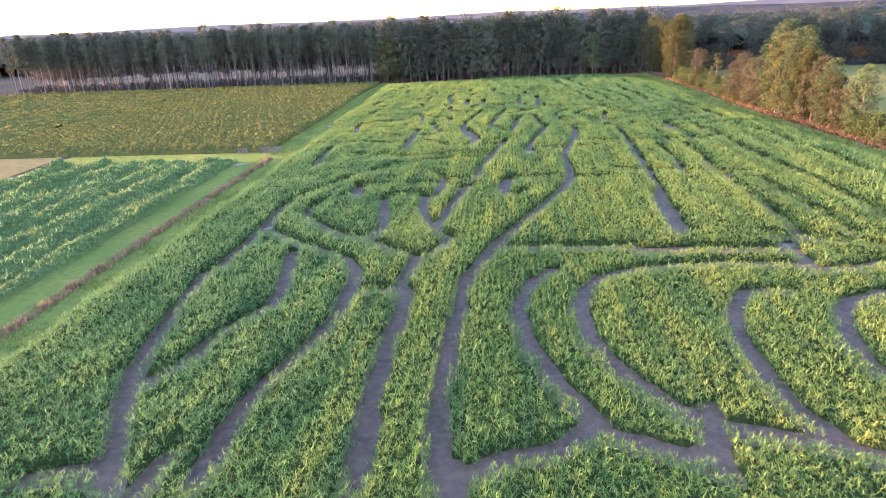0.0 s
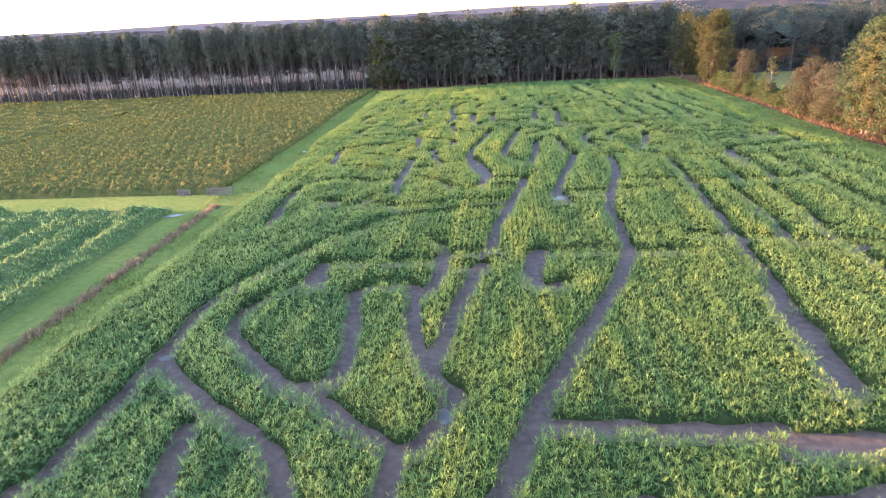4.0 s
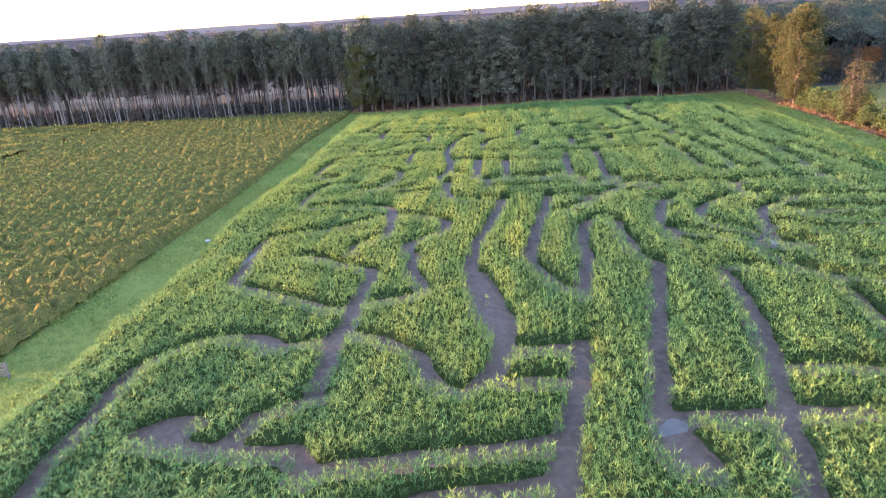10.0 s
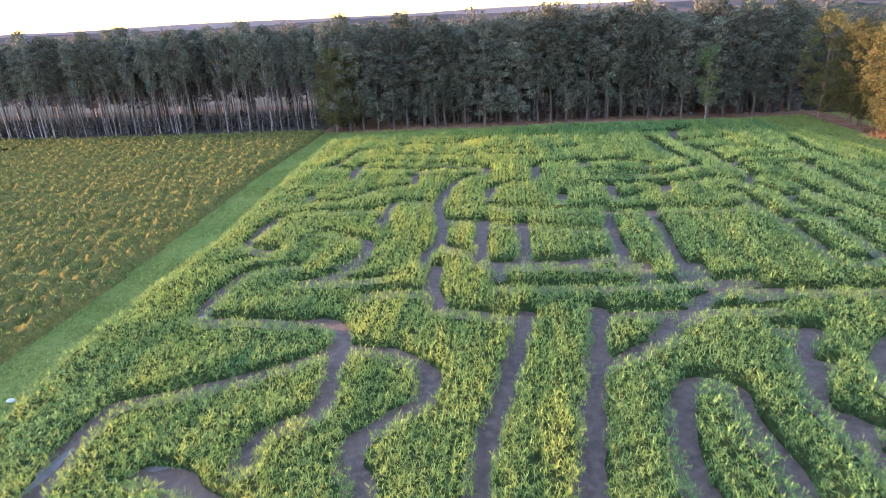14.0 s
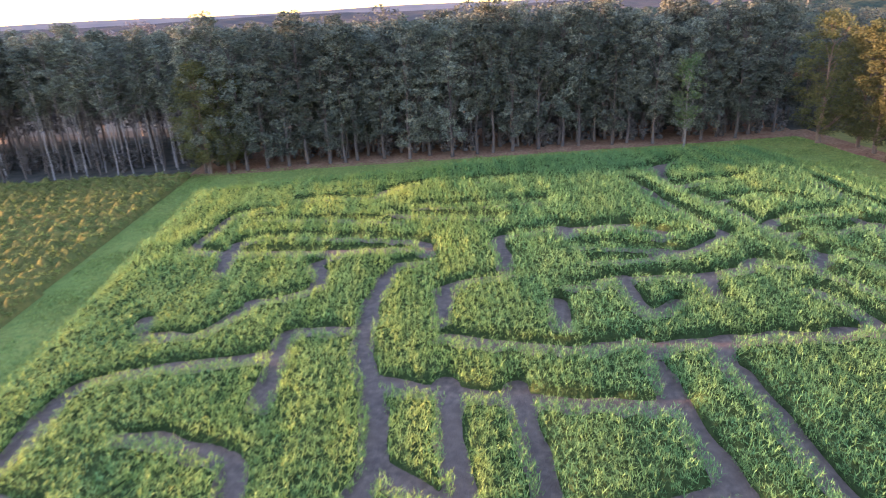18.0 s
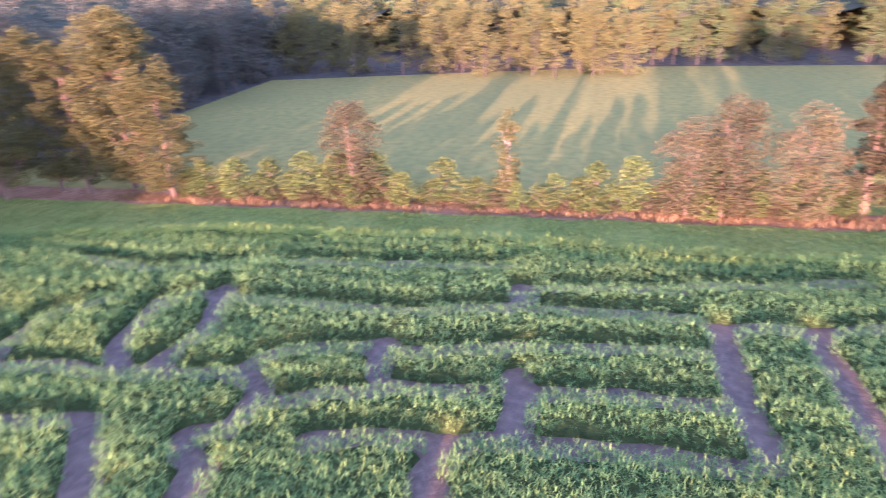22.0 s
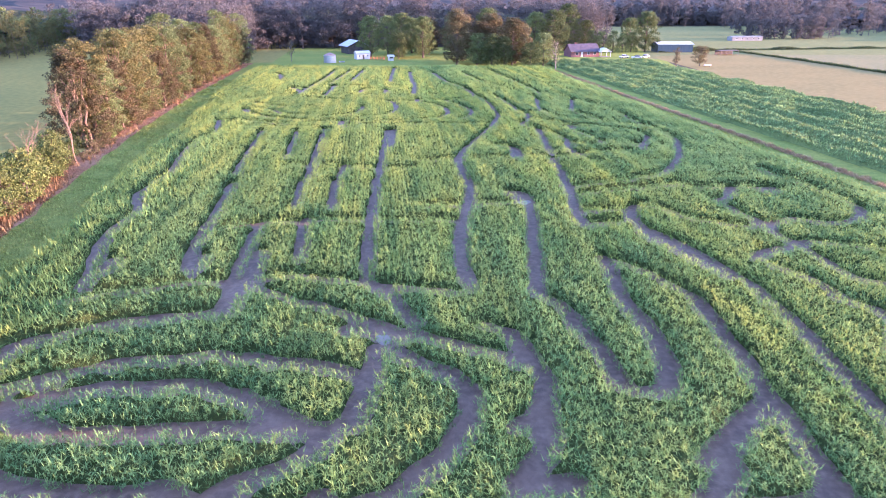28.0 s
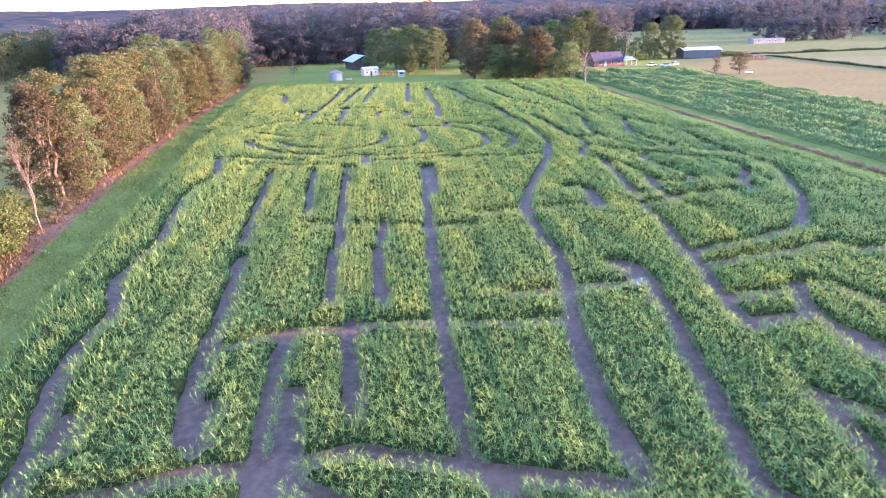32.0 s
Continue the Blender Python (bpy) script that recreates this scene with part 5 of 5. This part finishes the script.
def gables(w, d, z, rise, mat, parent, along="x"):
    for side in (-1, 1):
        bm = bmesh.new()
        pts = []
        for off in (0, -0.15 * side):
            for a, b in ((-1, 0), (1, 0), (0, 1)):
                pts.append((side * w / 2 + off, a * d / 2, z + b * rise) if along == "x" else (a * w / 2, side * d / 2 + off, z + b * rise))
        vs = [bm.verts.new(p) for p in pts]
        for f in ((0, 1, 2), (5, 4, 3), (0, 3, 4, 1), (1, 4, 5, 2), (2, 5, 3, 0)):
            bm.faces.new([vs[i] for i in f])
        bmesh.ops.recalc_face_normals(bm, faces=bm.faces)
        part("gable", bm, mat, parent)


def window_part(parent, x, y, z, w, h, face=1):
    fr = block("window", x - w / 2, x + w / 2, y - 0.03, y + 0.05 * face + 0.03, z, z + h, WHITE, parent)
    block("pane", x - w / 2 + 0.08, x + w / 2 - 0.08, y + 0.04 * face, y + 0.1 * face, z + 0.08, z + h - 0.08, PANE, fr)


def walls(w, d, h, mat, parent, t=0.15):
    block("wall", -w / 2, w / 2, d / 2 - t, d / 2, 0, h, mat, parent)
    block("wall", -w / 2, w / 2, -d / 2, -d / 2 + t, 0, h, mat, parent)
    block("wall", -w / 2, -w / 2 + t, -d / 2 + t, d / 2 - t, 0, h, mat, parent)
    block("wall", w / 2 - t, w / 2, -d / 2 + t, d / 2 - t, 0, h, mat, parent)


def thing(name, label, cat, x, y, turn=0.0, group=""):
    e = new(name)
    e.matrix_basis = pose(x, y, 0.03, 0, 0, turn)
    return tagged(e, label, cat, group)


HOME_WALL = material("weathered_siding", (0.17, 0.165, 0.17), (0.14, 0.135, 0.14), rough=0.6, patch=0.5, grain=3)

# grain bin with a ribbed wall and a shallow rusty cone
bin_ = thing("grain_bin", "round galvanised steel grain bin with a rusty conical roof", "silo", 44, -79)
for k in range(5):
    bm = bmesh.new()
    bmesh.ops.create_cone(bm, segments=32, radius1=2.6 + 0.03 * (k % 2), radius2=2.6 + 0.03 * ((k + 1) % 2), depth=0.62, matrix=Matrix.Translation((0, 0, 0.31 + 0.62 * k)))
    part("wall_ring", bm, ZINC, bin_)
bm = bmesh.new()
bmesh.ops.create_cone(bm, cap_ends=True, segments=32, radius1=2.75, radius2=0.3, depth=1.0, matrix=Matrix.Translation((0, 0, 3.6)))
part("roof", bm, RUST, bin_, "rusty conical roof")
block("hatch", -0.4, 0.4, 2.55, 2.68, 0.3, 1.6, ZINC, bin_)
tank = thing("feed_trough", "low grey trough beside the grain bin", "trough", 39, -78.5, 10)
block("basin", -1.2, 1.2, -0.4, 0.4, 0.15, 0.6, ZINC, tank, 0.05)
for sx in (-1, 1):
    block("leg", sx * 0.9 - 0.1, sx * 0.9 + 0.1, -0.3, 0.3, 0, 0.15, DARK, tank)

barn = thing("barn", "dark open barn with a white metal roof", "barn", 35, -131, 22)
walls(10, 11, 3.9, DARK, barn)
gables(10, 11, 3.9, 2.3, DARK, barn, "y")
prism("roof", 10, 11, 3.9, 2.3, WHITE, barn, 1.0, 0.16, "y")
block("door", -2.8, 2.8, 5.44, 5.52, 0.1, 3.3, DARK, barn)
block("lean_to", -7.6, -5.0, -3, 4, 2.6, 2.75, RUST, barn)
for yy in (-2.8, 3.8):
    block("post", -7.5, -7.35, yy - 0.08, yy + 0.08, 0, 2.6, WOOD, barn)

shed = thing("white_shed", "small white shed with a pitched roof", "shed", 30.5, -95.5, 20)
walls(6.4, 3.8, 2.6, WHITE, shed)
gables(6.4, 3.8, 2.6, 0.9, WHITE, shed, "x")
prism("roof", 6.4, 3.8, 2.6, 0.9, WHITE, shed, 0.25, 0.1, "x")
block("door", -0.4, 0.5, 1.88, 1.94, 0.05, 1.95, DARK, shed)
window_part(shed, -1.9, 1.9, 1.1, 0.7, 0.7)
window_part(shed, 1.9, 1.9, 1.1, 0.7, 0.7)

booth = thing("booth", "small white wooden ticket booth", "booth", 17.8, -85.5, 15)
walls(2.2, 1.8, 1.9, WHITE, booth)
prism("roof", 2.2, 1.8, 1.95, 0.5, WHITE, booth, 0.35, 0.08, "x")
block("counter", -0.9, 0.9, 0.9, 1.2, 1.0, 1.08, WOOD, booth)
block("hatch", -0.8, 0.8, 0.88, 0.94, 1.1, 1.75, DARK, booth)
for k in range(5):
    st = thing("display_board", "orange painted board standing on the lawn", "board", 26.5 - 1.4 * k, -91 + 0.6 * k, 20, "display boards beside the shed")
    block("board", -0.5, 0.5, -0.05, 0.05, 0.25, 1.35 - 0.1 * (k % 2), ORANGE, st, 0.02)
    for sx in (-0.42, 0.36):
        block("leg", sx, sx + 0.07, -0.04, 0.04, 0, 0.25, WOOD, st)

# brick house with a white-gabled porch
house = thing("house", "single-storey red-brick house with a dark shingle roof", "house", -73.5, -99.5, 6)
walls(14, 9, 2.6, BRICK, house)
gables(14, 9, 2.6, 3.0, BRICK, house, "x")
prism("roof", 14, 9, 2.6, 3.0, SHINGLE, house, 0.5, 0.15, "x")
for sx in (-4.8, -1.6, 4.2):
    window_part(house, sx, 4.5, 0.9, 1.3, 1.3)
block("door", 1.2, 2.2, 4.46, 4.56, 0.1, 2.15, WHITE, house)
block("chimney", 3.0, 3.8, -0.6, 0.2, 5.0, 6.3, BRICK, house)
porch = thing("porch", "white open porch with a gabled roof beside the house", "porch", -83.2, -95.5, 6)
for sx in (-2.4, 2.4):
    for sy in (-2, 2):
        block("post", sx - 0.1, sx + 0.1, sy - 0.1, sy + 0.1, 0, 2.4, WHITE, porch)
gables(5.2, 4.6, 2.4, 1.5, WHITE, porch, "y")
prism("roof", 5.2, 4.6, 2.4, 1.5, WHITE, porch, 0.3, 0.1, "y")
block("deck", -2.6, 2.6, -2.3, 2.3, 0, 0.14, WOOD, porch)


def car(x, y, turn, label, mat):
    c = thing("car", label, "car", x, y, turn, "cars parked by the house")
    bm = box(bmesh.new(), -2.2, 2.2, -0.88, 0.88, 0.35, 0.95, 0.12)
    part("body", bm, mat, c)
    bm = box(bmesh.new(), -1.3, 1.0, -0.76, 0.76, 0.93, 1.5, 0.22)
    part("cabin", bm, PANE, c)
    bm = box(bmesh.new(), -1.0, 0.7, -0.7, 0.7, 1.5, 1.55, 0.02)
    part("roof", bm, mat, c)
    for sx in (-1.35, 1.35):
        for sy in (-0.85, 0.85):
            bm = bmesh.new()
            bmesh.ops.create_cone(bm, cap_ends=True, segments=14, radius1=0.34, radius2=0.34, depth=0.22, matrix=Matrix.Translation((sx, sy, 0.34)) @ Matrix.Rotation(math.pi / 2, 4, "X"))
            part("wheel", bm, TYRE, c)


car(-90, -87.5, 12, "silver car parked on the grass by the house", CAR_PAINT)
car(-94.5, -83.5, -8, "white car parked on the grass by the house", WHITE)
car(-100, -87, 30, "silver car parked near the blue shed", CAR_PAINT)

barn2 = thing("blue_shed", "long blue metal shed with a white roof", "shed", -129, -122, -5)
walls(18, 10, 3.9, BLUE, barn2)
gables(18, 10, 3.9, 1.0, BLUE, barn2, "x")
prism("roof", 18, 10, 3.9, 1.0, WHITE, barn2, 0.4, 0.12, "x")
block("door", 2, 5.5, 4.96, 5.04, 0.05, 3.1, BLUE, barn2)
lean = thing("cattle_shelter", "low dark open-fronted shelter in the field", "shelter", -147, -100, 8)
block("roof", -5, 5, -2.4, 2.4, 2.0, 2.15, DARK, lean)
block("back_wall", -5, 5, -2.4, -2.3, 0, 2.0, DARK, lean)
for sx in (-4.8, -1.6, 1.6, 4.8):
    block("post", sx - 0.08, sx + 0.08, 2.1, 2.26, 0, 2.0, WOOD, lean)
longhouse = thing("mobile_home", "long low pale grey mobile home at the wood's edge", "house", -220, -209, 4)
walls(22, 6, 2.3, HOME_WALL, longhouse)
prism("roof", 22, 6, 2.3, 0.6, HOME_WALL, longhouse, 0.2, 0.1, "x")
gables(22, 6, 2.3, 0.6, HOME_WALL, longhouse, "x")
for k in range(5):
    window_part(longhouse, -8 + 4 * k, 3.0, 1.0, 1.0, 1.0)

thin = tree("thin_rust_tree", 176, 8.3, 2.5, 1.5, 46, 40, 0.22, RUST_LEAF, ROW_BARK, "slender rusty-orange tree at the field corner", trunk=0.13, profile=ROUND, spread=0.8)
plant(thin, [(-91.3, -37.5)], "", 66, 1.0, 1.0)
crown_tree = tree("round_tree", 177, 7.2, 1.2, 3.4, 80, 60, 0.26, RUST_LEAF, BARK, "low round brown-green tree in the hay field", trunk=0.22, spread=1.1)
plant(crown_tree, [(-106, -47)], "", 67, 1.0, 1.0)
trailer = thing("boat_trailer", "small white boat on a trailer under the round tree", "boat", -108.2, -44.6, 20)
bm = box(bmesh.new(), -1.7, 1.7, -0.6, 0.6, 0.45, 0.85, 0.18)
part("hull", bm, WHITE, trailer)
for sy in (-0.55, 0.55):
    bm = bmesh.new()
    bmesh.ops.create_cone(bm, cap_ends=True, segments=12, radius1=0.26, radius2=0.26, depth=0.16, matrix=Matrix.Translation((-0.4, sy, 0.26)) @ Matrix.Rotation(math.pi / 2, 4, "X"))
    part("wheel", bm, TYRE, trailer)


def fence_line(points, gap_m, group):
    """Wooden posts along a line of points, one thing each."""
    for (ax, ay), (bx, by) in zip(points[:-1], points[1:]):
        steps = max(1, int(math.hypot(bx - ax, by - ay) / gap_m))
        for k in range(steps):
            u = k / steps
            f = thing("fence_post", "weathered wooden post of a pasture fence", "post", ax + u * (bx - ax), ay + u * (by - ay), 0, group)
            block("stake", -0.08, 0.08, -0.08, 0.08, -0.05, 1.25, WOOD, f)


fence_line([(-163, -130), (-163.5, -66), (-162.3, -26), (-161, 20)], 5.0, "posts of the hay field fence")
fence_line([(-161, -128), (-255, -133)], 6.0, "posts of the pasture fence")
# rough grass and low brush that grows along the fences
r = np.random.default_rng(91)
n = 16000
y = r.uniform(-130, 30, n)
x = np.interp(y, [-130, -66, -26, 20], [-163, -163.5, -162.3, -161]) + r.normal(0, 0.7, n)
x2 = r.uniform(-262, -120, n)
y2 = np.interp(x2, [-262, -161, -120], [-133, -128, -118]) + r.normal(0, 1.3, n)
high = np.r_[0.5 + 0.3 * wave(y, y, 92, 0.3), np.clip(0.7 + 1.3 * wave(x2, x2, 93, 0.12), 0.2, 2.6)]
root = np.c_[np.r_[x, x2], np.r_[y, y2], high * r.uniform(0, 0.85, 2 * n)]
v, t = blades(root, r.uniform(0.4, 0.8, 2 * n), r.uniform(0.2, 0.4, 2 * n), r.uniform(0, 6.3, 2 * n), r.uniform(0, 1.4, 2 * n))
tagged(new("fence_brush", array_mesh("fence_brush", v, [t], LEAF)), "dark rough grass and brush along the pasture fences", "brush", kind="stuff")

# pallets leaning at the meadow's edge
for x, y, turn, n in ((-49.2, 131.9, 2, 5), (-55.6, 132.2, -6, 4)):
    p = thing("wooden_pallet", "weathered wooden pallet standing upright at the meadow edge", "pallet", x, y, turn, "pallets at the meadow edge")
    w = 2.2 if n == 5 else 1.2
    for k in range(n):
        z = 0.12 + 0.28 * k
        block("board", -w, w, -0.03, 0.03, z, z + 0.16, WOOD, p)
    for sx in (-w + 0.1, 0, w - 0.1):
        block("upright", sx - 0.06, sx + 0.06, -0.14, -0.03, 0, 0.15 + 0.28 * n, WOOD, p)
bag = thing("feed_sack", "small white sack lying on the mown strip", "sack", -45.2, 165.6)
bm = bmesh.new()
bmesh.ops.create_icosphere(bm, subdivisions=2, radius=0.3, matrix=Matrix.Translation((0, 0, 0.14)) @ Matrix.Diagonal((1.3, 0.8, 0.5, 1)))
part("sack", bm, WHITE, bag)


# shallow puddles standing in the lanes
WATER = material("muddy_water", (0.17, 0.14, 0.12), (0.13, 0.105, 0.09), rough=0.35, patch=0.8, spec=0.2)


def puddle(x, y, a, b, turn, seed):
    r = random.Random(seed)
    bm = bmesh.new()
    ring = []
    for k in range(22):
        t = 2 * math.pi * k / 22
        s = 1 + 0.18 * math.sin(2 * t + seed) + 0.12 * math.sin(3 * t + 2 * seed) + r.uniform(-0.06, 0.06)
        ring.append(bm.verts.new((a * s * math.cos(t), b * s * math.sin(t), 0)))
    bm.faces.new(ring)
    ob = part("puddle", bm, WATER)
    ob.matrix_basis = pose(x, y, 0.098, 0, 0, turn)
    tagged(ob, "shallow muddy puddle reflecting the pale sky", "puddle", "puddles in the maze lanes", "structure")


for k, spec in enumerate(((-36.7, 157.6, 2.6, 0.5, 78), (-29, 159, 1.1, 0.6, 10), (-52, 120.8, 1.5, 0.6, 30), (6.2, 125.6, 1.1, 0.8, 60), (-6, 71.9, 0.6, 0.8, 0),
                          (33.1, 71.1, 0.9, 0.6, 0), (-30.7, 79.7, 0.7, 0.45, 20), (-36.9, 179.4, 0.9, 0.6, 40), (25.3, 159.5, 0.5, 1.0, 10), (-33.5, 138.4, 0.8, 0.5, 40))):
    puddle(*spec, k)
